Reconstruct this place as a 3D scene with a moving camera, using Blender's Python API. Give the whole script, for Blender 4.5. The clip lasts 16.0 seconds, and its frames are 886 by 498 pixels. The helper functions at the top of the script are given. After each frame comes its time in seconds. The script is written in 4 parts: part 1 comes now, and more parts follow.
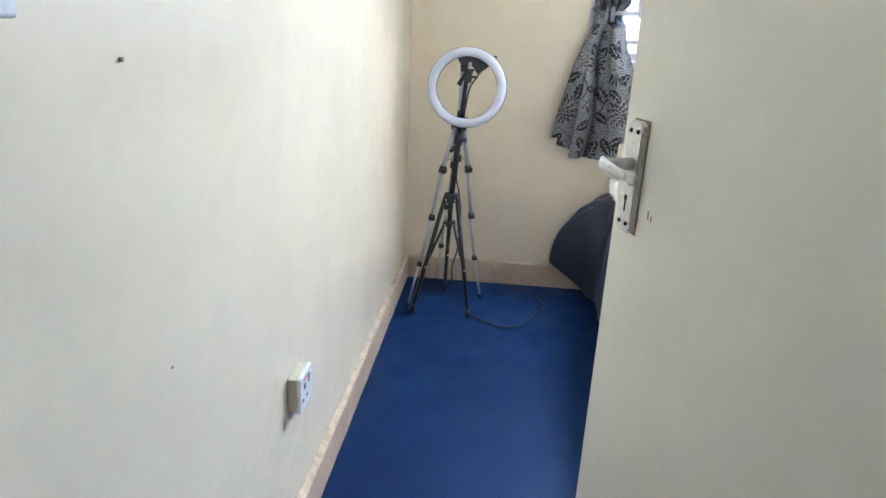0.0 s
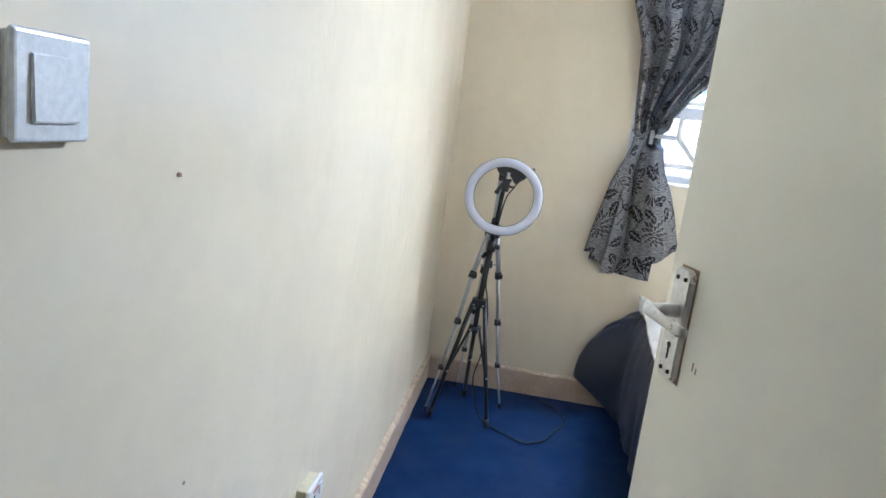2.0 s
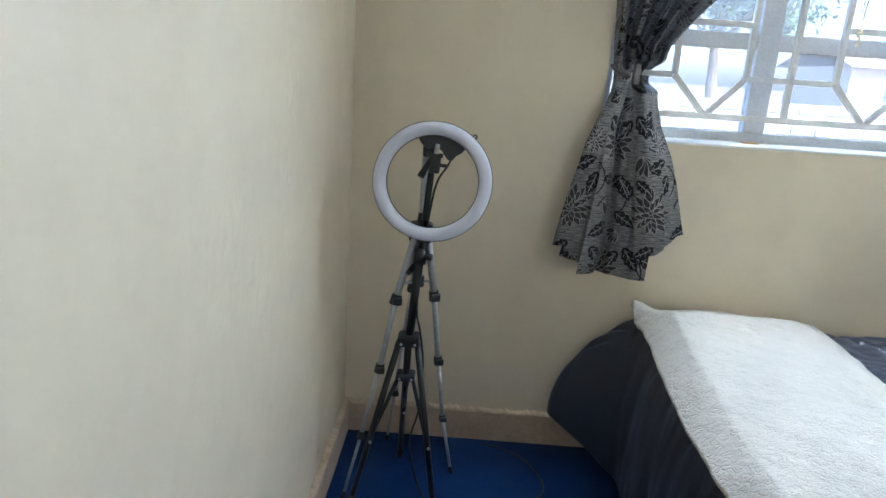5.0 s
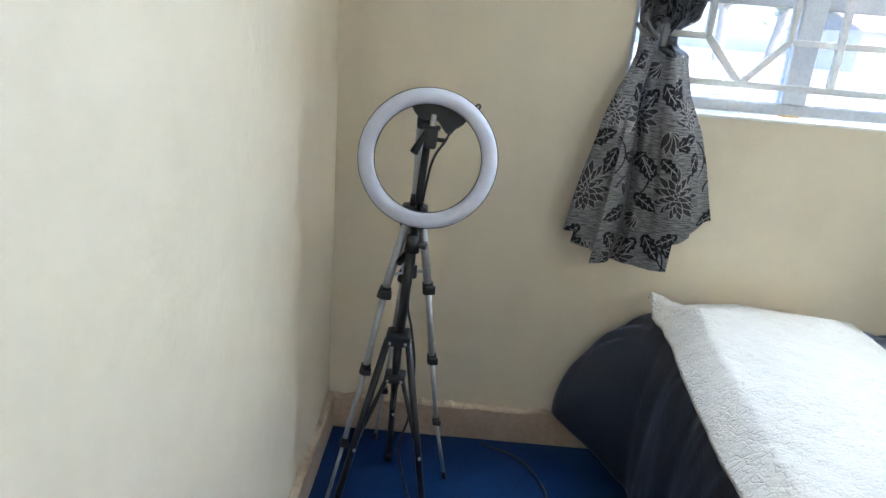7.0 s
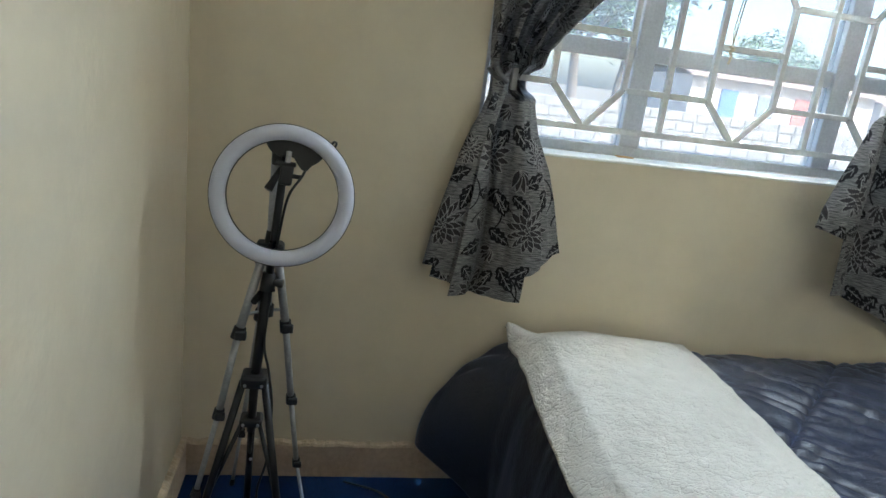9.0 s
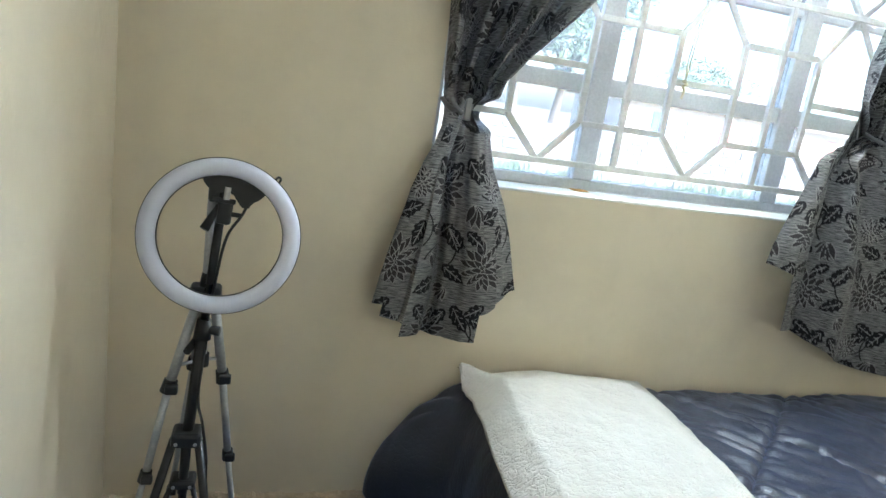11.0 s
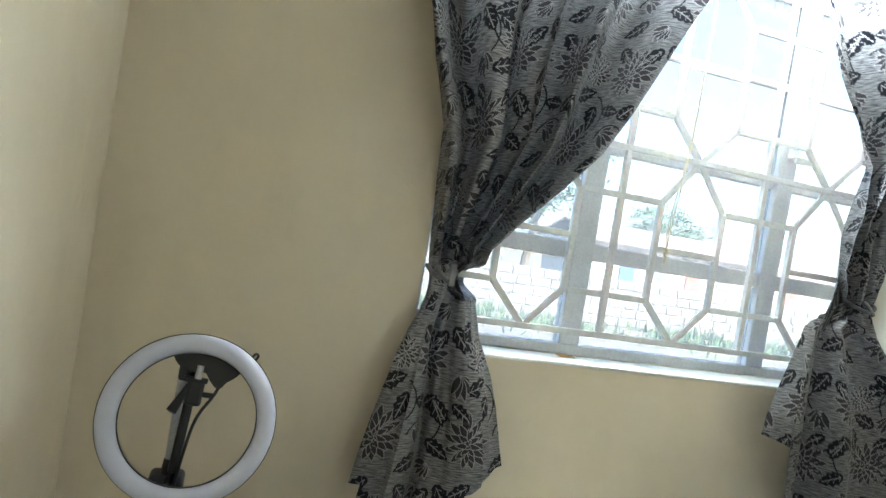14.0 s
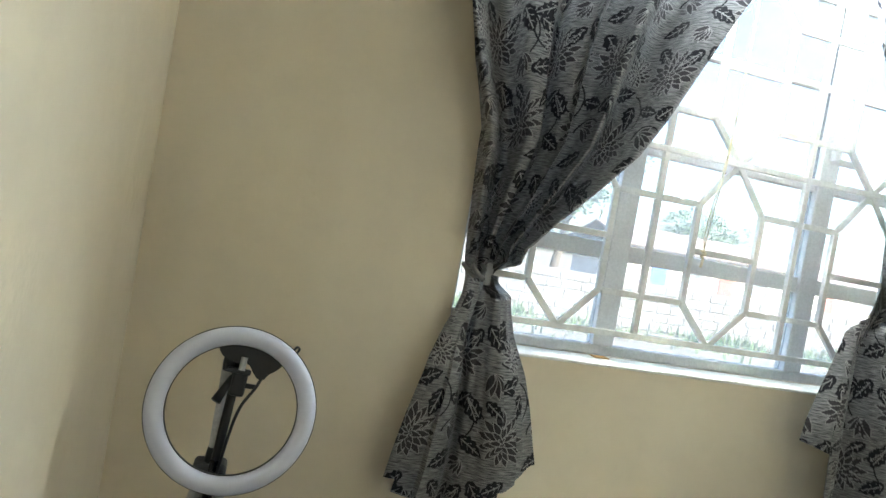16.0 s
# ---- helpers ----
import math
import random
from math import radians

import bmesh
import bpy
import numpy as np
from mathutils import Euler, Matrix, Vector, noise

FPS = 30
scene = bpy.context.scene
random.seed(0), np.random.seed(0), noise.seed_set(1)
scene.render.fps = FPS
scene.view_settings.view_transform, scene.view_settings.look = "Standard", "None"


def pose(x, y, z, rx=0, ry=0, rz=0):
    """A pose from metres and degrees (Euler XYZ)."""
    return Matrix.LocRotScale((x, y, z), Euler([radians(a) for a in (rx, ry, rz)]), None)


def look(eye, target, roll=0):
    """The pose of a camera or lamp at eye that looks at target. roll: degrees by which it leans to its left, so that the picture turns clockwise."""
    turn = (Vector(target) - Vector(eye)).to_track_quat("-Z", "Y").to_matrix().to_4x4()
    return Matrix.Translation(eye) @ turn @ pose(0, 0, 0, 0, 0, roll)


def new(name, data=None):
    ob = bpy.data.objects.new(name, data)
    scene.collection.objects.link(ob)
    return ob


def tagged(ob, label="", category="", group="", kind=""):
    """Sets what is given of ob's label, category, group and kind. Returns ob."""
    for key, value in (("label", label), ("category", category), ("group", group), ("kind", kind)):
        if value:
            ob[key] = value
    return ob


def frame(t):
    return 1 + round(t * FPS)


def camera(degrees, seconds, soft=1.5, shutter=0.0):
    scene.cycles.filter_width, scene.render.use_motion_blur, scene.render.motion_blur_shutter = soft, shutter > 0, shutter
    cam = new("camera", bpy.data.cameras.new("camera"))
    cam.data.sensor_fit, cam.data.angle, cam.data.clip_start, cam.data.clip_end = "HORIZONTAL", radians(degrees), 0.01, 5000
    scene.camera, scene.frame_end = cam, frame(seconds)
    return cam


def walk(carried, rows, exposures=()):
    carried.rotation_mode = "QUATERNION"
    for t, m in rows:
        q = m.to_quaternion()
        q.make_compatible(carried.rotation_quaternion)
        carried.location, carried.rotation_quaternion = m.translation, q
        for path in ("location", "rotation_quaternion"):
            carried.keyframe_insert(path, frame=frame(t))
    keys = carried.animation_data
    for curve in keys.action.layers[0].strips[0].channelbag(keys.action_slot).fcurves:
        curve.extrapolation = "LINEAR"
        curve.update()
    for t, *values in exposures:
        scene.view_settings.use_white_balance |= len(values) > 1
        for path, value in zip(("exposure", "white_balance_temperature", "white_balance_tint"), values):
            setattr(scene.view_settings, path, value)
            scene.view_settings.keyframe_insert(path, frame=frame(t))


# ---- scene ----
cam = camera(68.1, 16.0)
EXPOSURES = [(0, 5.3, 5400, 15), (0.5, 5.15, 5400, 15), (2.4, 5.1, 5400, 15), (3.5, 4.5, 5450, 12), (4.2, 4.2, 5450, 11), (6.5, 4.65, 5450, 12), (7.5, 4.65, 5550, 10), (8.5, 3.8, 5800, 7), (11, 4.5, 5750, 6), (13, 4.15, 5850, 5), (16, 4.2, 6150, 5)]
PATH = [
    (0, (0.426, -3.136, 1.231), (0.285, -1.249, 0.584), 2.8),
    (0.5, (0.398, -3.144, 1.256), (0.295, -1.21, 0.758), 7.2),
    (1, (0.393, -3.124, 1.265), (0.268, -1.179, 0.817), 9.4),
    (1.5, (0.398, -3.122, 1.293), (0.204, -1.153, 1.006), 11.8),
    (2, (0.397, -3.106, 1.276), (0.157, -1.159, 0.889), 7.1),
    (2.5, (0.386, -3.009, 1.268), (0.256, -1.072, 0.787), 6.1),
    (3, (0.4, -2.761, 1.313), (0.164, -0.806, 0.96), 3.6),
    (3.5, (0.408, -2.618, 1.298), (0.132, -0.687, 0.858), 5.0),
    (4, (0.376, -2.418, 1.292), (0.175, -0.479, 0.845), 4.3),
    (4.2, (0.359, -2.342, 1.298), (0.222, -0.4, 0.838), 4.2),
    (6.3, (0.36, -1.982, 1.266), (0.384, -0.074, 0.666), 4.6),
    (6.5, (0.349, -1.962, 1.265), (0.389, -0.052, 0.672), 5.1),
    (7, (0.355, -1.882, 1.285), (0.334, 0.011, 0.642), 4.8),
    (7.5, (0.339, -1.799, 1.318), (0.556, 0.121, 0.801), 4.8),
    (8, (0.369, -1.816, 1.336), (0.735, 0.092, 0.862), 4.2),
    (8.5, (0.392, -1.874, 1.323), (0.796, 0.024, 0.838), 7.1),
    (8.7, (0.383, -1.887, 1.315), (0.743, 0.01, 0.793), 7.4),
    (10.8, (0.380, -1.777, 1.323), (0.885, 0.085, 0.796), 8.4),
    (11, (0.366, -1.767, 1.344), (0.902, 0.105, 0.886), 8.7),
    (11.5, (0.315, -1.739, 1.340), (0.739, 0.183, 0.987), 10.1),
    (12, (0.337, -1.686, 1.364), (0.816, 0.242, 1.133), 5.7),
    (12.5, (0.352, -1.675, 1.405), (0.958, 0.230, 1.332), 6.7),
    (13, (0.368, -1.682, 1.401), (0.994, 0.213, 1.272), 8.1),
    (13.5, (0.368, -1.692, 1.405), (0.915, 0.228, 1.292), 8.1),
    (14, (0.343, -1.690, 1.414), (0.909, 0.228, 1.375), 9.3),
    (14.5, (0.362, -1.708, 1.409), (0.888, 0.220, 1.323), 9.6),
    (15, (0.362, -1.714, 1.412), (0.848, 0.223, 1.305), 9.2),
    (15.5, (0.350, -1.706, 1.403), (0.844, 0.228, 1.280), 9.6),
    (16, (0.321, -1.702, 1.405), (0.802, 0.239, 1.354), 10.0),
]
walk(cam, [(t, look(eye, target, roll)) for t, eye, target, roll in PATH], EXPOSURES)

# ---- world, sun, exposure ----
SUN_EL, SUN_AZ = radians(42), radians(145)
world = bpy.data.worlds.new("sky")
scene.world = world
world.use_nodes = True
wn = world.node_tree
sky = wn.nodes.new("ShaderNodeTexSky")
sky.sky_type = "NISHITA"
sky.sun_disc = False
sky.sun_elevation, sky.sun_rotation = SUN_EL, SUN_AZ
sky.dust_density, sky.ozone_density = 3.0, 0.4
wn.links.new(sky.outputs[0], wn.nodes["Background"].inputs[0])
wn.nodes["Background"].inputs[1].default_value = 0.090
sun = new("sun", bpy.data.lights.new("sun", "SUN"))
sun.data.energy, sun.data.angle, sun.data.color = 2.8, radians(10), (1.0, 0.96, 0.90)
sun.matrix_world = look((8.53, -12.18, 13.38), (0, 0, 0))


portal = new("window_portal", bpy.data.lights.new("window_portal", "AREA"))
portal.data.shape, portal.data.size, portal.data.size_y = "RECTANGLE", 1.735, 1.312
portal.data.cycles.is_portal = True
portal.matrix_world = look((1.6625, 0.215, 1.764), (1.6625, -1.0, 1.764))

# Added strip lamp, out of view at the window head, standing in for sky light.
fill_lamp = new("window_fill_lamp", bpy.data.lights.new("window_fill_lamp", "AREA"))
fill_lamp.data.shape, fill_lamp.data.size, fill_lamp.data.size_y = "RECTANGLE", 1.60, 0.075
fill_lamp.data.energy, fill_lamp.data.color = 16.0, (0.83, 0.92, 1.0)
fill_lamp.matrix_world = look((1.66, 0.030, 2.372), (1.66, -2.0, 2.5))


# ---- materials ----
def shader(name):
    m = bpy.data.materials.new(name)
    m.use_nodes = True
    return m, m.node_tree, m.node_tree.nodes["Principled BSDF"]


def noise_node(nt, scale, detail=4.0, rough=0.6, stretch=None, coords="Object"):
    tc = nt.nodes.new("ShaderNodeTexCoord")
    n = nt.nodes.new("ShaderNodeTexNoise")
    n.inputs["Scale"].default_value, n.inputs["Detail"].default_value = scale, detail
    n.inputs["Roughness"].default_value = rough
    if stretch:
        mp = nt.nodes.new("ShaderNodeMapping")
        mp.inputs["Scale"].default_value = stretch
        nt.links.new(tc.outputs[coords], mp.inputs[0])
        nt.links.new(mp.outputs[0], n.inputs[0])
    else:
        nt.links.new(tc.outputs[coords], n.inputs[0])
    return n.outputs[0]


def ramp(nt, value, low, high, a=0.3, b=0.7):
    r = nt.nodes.new("ShaderNodeValToRGB")
    r.color_ramp.elements[0].position, r.color_ramp.elements[1].position = a, b
    r.color_ramp.elements[0].color = (*low, 1) if isinstance(low, tuple) else (low, low, low, 1)
    r.color_ramp.elements[1].color = (*high, 1) if isinstance(high, tuple) else (high, high, high, 1)
    nt.links.new(value, r.inputs[0])
    return r.outputs[0]


def mixed(nt, fac, a, b, mode="MIX"):
    m = nt.nodes.new("ShaderNodeMix")
    m.data_type, m.blend_type = "RGBA", mode
    for sock, v in ((m.inputs[0], fac), (m.inputs[6], a), (m.inputs[7], b)):
        if isinstance(v, (int, float)):
            sock.default_value = v
        elif isinstance(v, tuple):
            sock.default_value = (*v, 1)
        else:
            nt.links.new(v, sock)
    return m.outputs[2]


def bump(nt, bsdf, heights):
    last = None
    for value, strength, dist in heights:
        b = nt.nodes.new("ShaderNodeBump")
        b.inputs["Strength"].default_value, b.inputs["Distance"].default_value = strength, dist
        nt.links.new(value, b.inputs["Height"])
        if last:
            nt.links.new(last, b.inputs["Normal"])
        last = b.outputs[0]
    nt.links.new(last, bsdf.inputs["Normal"])


def plain(name, low, high, rough=0.5, metal=0.0, scale=8.0, fine=120.0, relief=0.15, depth=0.001, spec=0.5):
    m, nt, b = shader(name)
    big = ramp(nt, noise_node(nt, scale, 5), low, high)
    small = ramp(nt, noise_node(nt, fine, 3), 0.9, 1.05, 0.35, 0.65)
    nt.links.new(mixed(nt, 1.0, big, small, "MULTIPLY"), b.inputs["Base Color"])
    rr = ramp(nt, noise_node(nt, scale * 2.3, 4), max(rough - 0.08, 0.02), min(rough + 0.08, 1))
    nt.links.new(rr, b.inputs["Roughness"])
    b.inputs["Metallic"].default_value = metal
    b.inputs["Specular IOR Level"].default_value = spec
    if relief:
        bump(nt, b, [(noise_node(nt, fine, 3), relief, depth)])
    return m


def wall_paint(name, low, high, rough, wave):
    """Hand-painted gloss emulsion over trowelled plaster: slow undulation, trowel streaks, specks and a few chips."""
    m, nt, b = shader(name)
    base = ramp(nt, noise_node(nt, 1.1, 5), low, high, 0.3, 0.7)
    grime = ramp(nt, noise_node(nt, 5.5, 8, 0.7), 0.96, 1.01, 0.32, 0.55)
    col = mixed(nt, 1.0, base, grime, "MULTIPLY")
    smear = ramp(nt, noise_node(nt, 2.3, 3, 0.5, (1.0, 0.6, 0.4)), 0.96, 1.03, 0.35, 0.65)
    col = mixed(nt, 1.0, col, smear, "MULTIPLY")
    nt.links.new(col, b.inputs["Base Color"])
    nt.links.new(ramp(nt, noise_node(nt, 3.0, 6), rough - 0.03, rough + 0.03), b.inputs["Roughness"])
    b.inputs["Specular IOR Level"].default_value = 0.5
    bump(nt, b, [(noise_node(nt, 2.2, 2), wave, 0.03),
                 (noise_node(nt, 9.0, 3, 0.5, (1.0, 0.55, 0.35)), wave * 1.0, 0.007),
                 (mixed(nt, 1.0, ramp(nt, noise_node(nt, 1.7, 2), 0.0, 1.0, 0.54, 0.68), noise_node(nt, 22.0, 3, 0.5), "MULTIPLY"), wave * 5.0, 0.006),
                 (noise_node(nt, 40.0, 3, 0.5), wave * 1.0, 0.0012)])
    return m


M_wall = wall_paint("cream_gloss_paint", (0.735, 0.64, 0.475), (0.765, 0.672, 0.51), 0.24, 0.10)
M_ceiling = plain("ceiling_white", (0.70, 0.69, 0.66), (0.75, 0.74, 0.71), 0.8, relief=0.2)
M_door = wall_paint("cream_door_paint", (0.765, 0.735, 0.635), (0.80, 0.77, 0.67), 0.36, 0.03)
M_frame_paint = plain("cream_frame_paint", (0.60, 0.58, 0.50), (0.66, 0.64, 0.55), 0.4)
M_skirt = plain("beige_skirting_screed", (0.42, 0.305, 0.215), (0.55, 0.42, 0.31), 0.6, scale=5.0, fine=60, relief=0.35, depth=0.003)
M_skirt_top = plain("chipped_cream_paint_edge", (0.40, 0.30, 0.20), (0.58, 0.46, 0.32), 0.6, scale=22.0, fine=80, relief=0.7, depth=0.006)
M_white_plastic = plain("white_plastic", (0.74, 0.75, 0.76), (0.79, 0.80, 0.80), 0.22, relief=0.02)
M_old_plastic = plain("yellowed_plastic_box", (0.52, 0.47, 0.33), (0.60, 0.55, 0.40), 0.45, relief=0.05)
M_black = plain("black_plastic", (0.012, 0.012, 0.013), (0.022, 0.022, 0.024), 0.42, relief=0.05)
M_black_metal = plain("black_coated_steel", (0.010, 0.010, 0.011), (0.02, 0.02, 0.022), 0.35, 0.2, relief=0.03)
M_alu = plain("brushed_aluminium", (0.42, 0.42, 0.43), (0.48, 0.48, 0.49), 0.48, 0.55, scale=30, relief=0.03)
M_chrome = plain("worn_satin_metal", (0.50, 0.49, 0.47), (0.62, 0.61, 0.59), 0.33, 0.85, scale=40, relief=0.06, depth=0.0005)
M_hole = plain("dark_hollow", (0.01, 0.009, 0.008), (0.02, 0.018, 0.015), 0.8, relief=0)
M_red = plain("red_mark", (0.45, 0.02, 0.03), (0.55, 0.03, 0.04), 0.4, relief=0)
M_plug = plain("brown_wall_plug", (0.24, 0.16, 0.10), (0.34, 0.24, 0.16), 0.7, relief=0.2)
M_grille = plain("white_painted_steel_bar", (0.60, 0.60, 0.585), (0.67, 0.665, 0.65), 0.4, scale=12, fine=90, relief=0.1)
M_sash = plain("pale_grey_painted_steel_sash", (0.56, 0.565, 0.58), (0.63, 0.635, 0.645), 0.45, scale=9, relief=0.1)
M_sill = plain("white_painted_sill", (0.74, 0.73, 0.70), (0.80, 0.79, 0.75), 0.45, scale=7, fine=50, relief=0.2, depth=0.002)
M_rust = plain("orange_rust_patch", (0.50, 0.25, 0.06), (0.62, 0.36, 0.12), 0.7, relief=0.2)
M_cord = plain("cream_cord", (0.62, 0.55, 0.38), (0.70, 0.63, 0.46), 0.8, relief=0.1)
M_stem = plain("dark_cord", (0.01, 0.01, 0.012), (0.02, 0.02, 0.022), 0.5, relief=0)


def floor_material():
    m, nt, b = shader("blue_floor_sheet")
    base = ramp(nt, noise_node(nt, 1.7, 5), (0.0016, 0.015, 0.063), (0.0021, 0.021, 0.084))
    weave = ramp(nt, noise_node(nt, 260.0, 2, 0.5, (1, 0.25, 1)), 0.82, 1.12, 0.35, 0.65)
    col = mixed(nt, 1.0, base, weave, "MULTIPLY")
    scuff = ramp(nt, noise_node(nt, 9.0, 7, 0.75, (1.0, 0.5, 1.0)), 0.0, 0.10, 0.60, 0.78)
    col = mixed(nt, scuff, col, (0.06, 0.15, 0.36))
    fleck = ramp(nt, noise_node(nt, 38.0, 2, 0.5, (0.35, 1, 1)), 0.0, 0.6, 0.79, 0.81)
    col = mixed(nt, fleck, col, (0.45, 0.50, 0.58))
    nt.links.new(col, b.inputs["Base Color"])
    nt.links.new(ramp(nt, noise_node(nt, 6.0, 5), 0.42, 0.62), b.inputs["Roughness"])
    b.inputs["Specular IOR Level"].default_value = 0.16
    bump(nt, b, [(noise_node(nt, 2.5, 3), 0.12, 0.02), (noise_node(nt, 260.0, 2, 0.5, (1, 0.25, 1)), 0.15, 0.0006)])
    return m


def cloth(name, low, high, rough, weave=700.0, relief=0.25, sheen=0.3, wrinkle=0.0):
    m, nt, b = shader(name)
    base = ramp(nt, noise_node(nt, 4.0, 5), low, high)
    fine = ramp(nt, noise_node(nt, weave, 2), 0.82, 1.1, 0.35, 0.65)
    nt.links.new(mixed(nt, 1.0, base, fine, "MULTIPLY"), b.inputs["Base Color"])
    b.inputs["Roughness"].default_value = rough
    b.inputs["Sheen Weight"].default_value = sheen
    b.inputs["Sheen Tint"].default_value = (*[min(1.0, c / max(high)) for c in high], 1)
    h = [(noise_node(nt, weave, 2), relief, 0.0006)]
    if wrinkle:
        vor = nt.nodes.new("ShaderNodeTexVoronoi")
        vor.feature = "DISTANCE_TO_EDGE"
        vor.inputs["Scale"].default_value = 55.0
        tc = nt.nodes.new("ShaderNodeTexCoord")
        mp = nt.nodes.new("ShaderNodeMapping")
        mp.inputs["Scale"].default_value = (0.7, 1.3, 1.0)
        warp = mixed(nt, 0.06, tc.outputs["Object"], noise_node(nt, 12.0, 3))
        nt.links.new(warp, mp.inputs[0])
        nt.links.new(mp.outputs[0], vor.inputs["Vector"])
        h = [(ramp(nt, vor.outputs["Distance"], 0.0, 1.0, 0.0, 0.12), wrinkle * 0.7, 0.0025),
             (noise_node(nt, 16.0, 6, 0.7), wrinkle, 0.012), (noise_node(nt, 70.0, 4, 0.7), wrinkle * 0.4, 0.002)] + h
    bump(nt, b, h)
    return m


M_floor = floor_material()
M_duvet = cloth("navy_satin_duvet", (0.013, 0.016, 0.029), (0.020, 0.024, 0.041), 0.36, sheen=0.22, wrinkle=0.3)
M_throw = cloth("white_crinkled_cotton", (0.47, 0.445, 0.39), (0.54, 0.51, 0.455), 0.85, sheen=0.2, wrinkle=0.9)
# Beige is the shade on the throw's corner, put into the pillow's colour.
M_pillow = cloth("shade_beige_pillow_cotton", (0.20, 0.16, 0.11), (0.27, 0.22, 0.155), 0.85, wrinkle=0.3)
M_tie = cloth("silver_grey_cloth_tie", (0.05, 0.048, 0.05), (0.13, 0.125, 0.122), 0.5)
M_mattress = cloth("grey_mattress_ticking", (0.35, 0.35, 0.36), (0.42, 0.42, 0.43), 0.85)
M_bedwood = plain("dark_bed_timber", (0.08, 0.045, 0.025), (0.13, 0.075, 0.04), 0.5)


def curtain_material():
    """Silver-grey jacquard: woven figure and light threads held in the cloth's own attributes, with a slubbed cross weave."""
    m, nt, b = shader("floral_jacquard")
    uv = nt.nodes.new("ShaderNodeAttribute")
    uv.attribute_name = "cloth"
    fig = nt.nodes.new("ShaderNodeAttribute")
    fig.attribute_name = "figure"
    sep = nt.nodes.new("ShaderNodeSeparateXYZ")
    nt.links.new(fig.outputs["Vector"], sep.inputs[0])

    def at(scale, stretch, detail=3):
        mp = nt.nodes.new("ShaderNodeMapping")
        mp.inputs["Scale"].default_value = stretch
        n = nt.nodes.new("ShaderNodeTexNoise")
        n.inputs["Scale"].default_value, n.inputs["Detail"].default_value = scale, detail
        nt.links.new(uv.outputs["Vector"], mp.inputs[0])
        nt.links.new(mp.outputs[0], n.inputs[0])
        return n.outputs[0]

    slub = at(330.0, (0.10, 1.0, 1.0))
    ground = ramp(nt, slub, (0.055, 0.053, 0.055), (0.28, 0.272, 0.266), 0.34, 0.66)
    petal = ramp(nt, at(500.0, (1.0, 0.3, 1.0)), (0.022, 0.019, 0.021), (0.048, 0.043, 0.045), 0.35, 0.65)
    col = mixed(nt, sep.outputs[0], ground, petal)
    col = mixed(nt, sep.outputs[1], col, (0.005, 0.0045, 0.007))
    col = mixed(nt, sep.outputs[2], col, (0.52, 0.50, 0.485))
    nt.links.new(col, b.inputs["Base Color"])
    b.inputs["Roughness"].default_value = 0.42
    b.inputs["Specular IOR Level"].default_value = 0.28
    bump(nt, b, [(slub, 0.35, 0.0008), (sep.outputs[0], 0.25, 0.0006), (sep.outputs[2], 0.3, 0.0006)])
    thin = nt.nodes.new("ShaderNodeBsdfTranslucent")
    nt.links.new(col, thin.inputs[0])
    mx = nt.nodes.new("ShaderNodeMixShader")
    mx.inputs[0].default_value = 0.16
    out = nt.nodes["Material Output"]
    nt.links.new(b.outputs[0], mx.inputs[1])
    nt.links.new(thin.outputs[0], mx.inputs[2])
    nt.links.new(mx.outputs[0], out.inputs[0])
    return m


M_curtain = curtain_material()


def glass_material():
    m, nt, b = shader("veiled_window_glass")
    # Grey tint put in to dim the bright view through the panes.
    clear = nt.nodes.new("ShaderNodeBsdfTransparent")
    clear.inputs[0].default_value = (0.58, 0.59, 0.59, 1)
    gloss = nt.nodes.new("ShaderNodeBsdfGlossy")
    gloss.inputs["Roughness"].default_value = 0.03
    # Milky share lays the window's glare haze over the glass.
    veil = nt.nodes.new("ShaderNodeBsdfTranslucent")
    veil.inputs[0].default_value = (0.8, 0.8, 0.8, 1)
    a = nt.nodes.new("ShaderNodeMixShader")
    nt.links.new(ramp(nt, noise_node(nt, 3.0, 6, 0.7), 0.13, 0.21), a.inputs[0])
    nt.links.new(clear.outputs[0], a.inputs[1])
    nt.links.new(veil.outputs[0], a.inputs[2])
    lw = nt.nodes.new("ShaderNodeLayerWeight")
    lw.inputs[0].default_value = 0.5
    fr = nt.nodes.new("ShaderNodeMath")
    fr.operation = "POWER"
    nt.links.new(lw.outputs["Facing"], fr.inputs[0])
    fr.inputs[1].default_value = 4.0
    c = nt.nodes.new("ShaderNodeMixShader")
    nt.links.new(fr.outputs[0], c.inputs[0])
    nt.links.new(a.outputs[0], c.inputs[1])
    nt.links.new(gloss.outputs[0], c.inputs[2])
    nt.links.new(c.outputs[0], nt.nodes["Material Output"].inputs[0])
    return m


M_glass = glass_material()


def diffuser_material():
    m, nt, b = shader("milky_ring_diffuser")
    nt.links.new(ramp(nt, noise_node(nt, 9.0, 3), (0.60, 0.61, 0.72), (0.65, 0.66, 0.76)), b.inputs["Base Color"])
    b.inputs["Roughness"].default_value = 0.28
    b.inputs["Subsurface Weight"].default_value = 0.15
    b.inputs["Subsurface Radius"].default_value = (0.01, 0.01, 0.01)
    return m


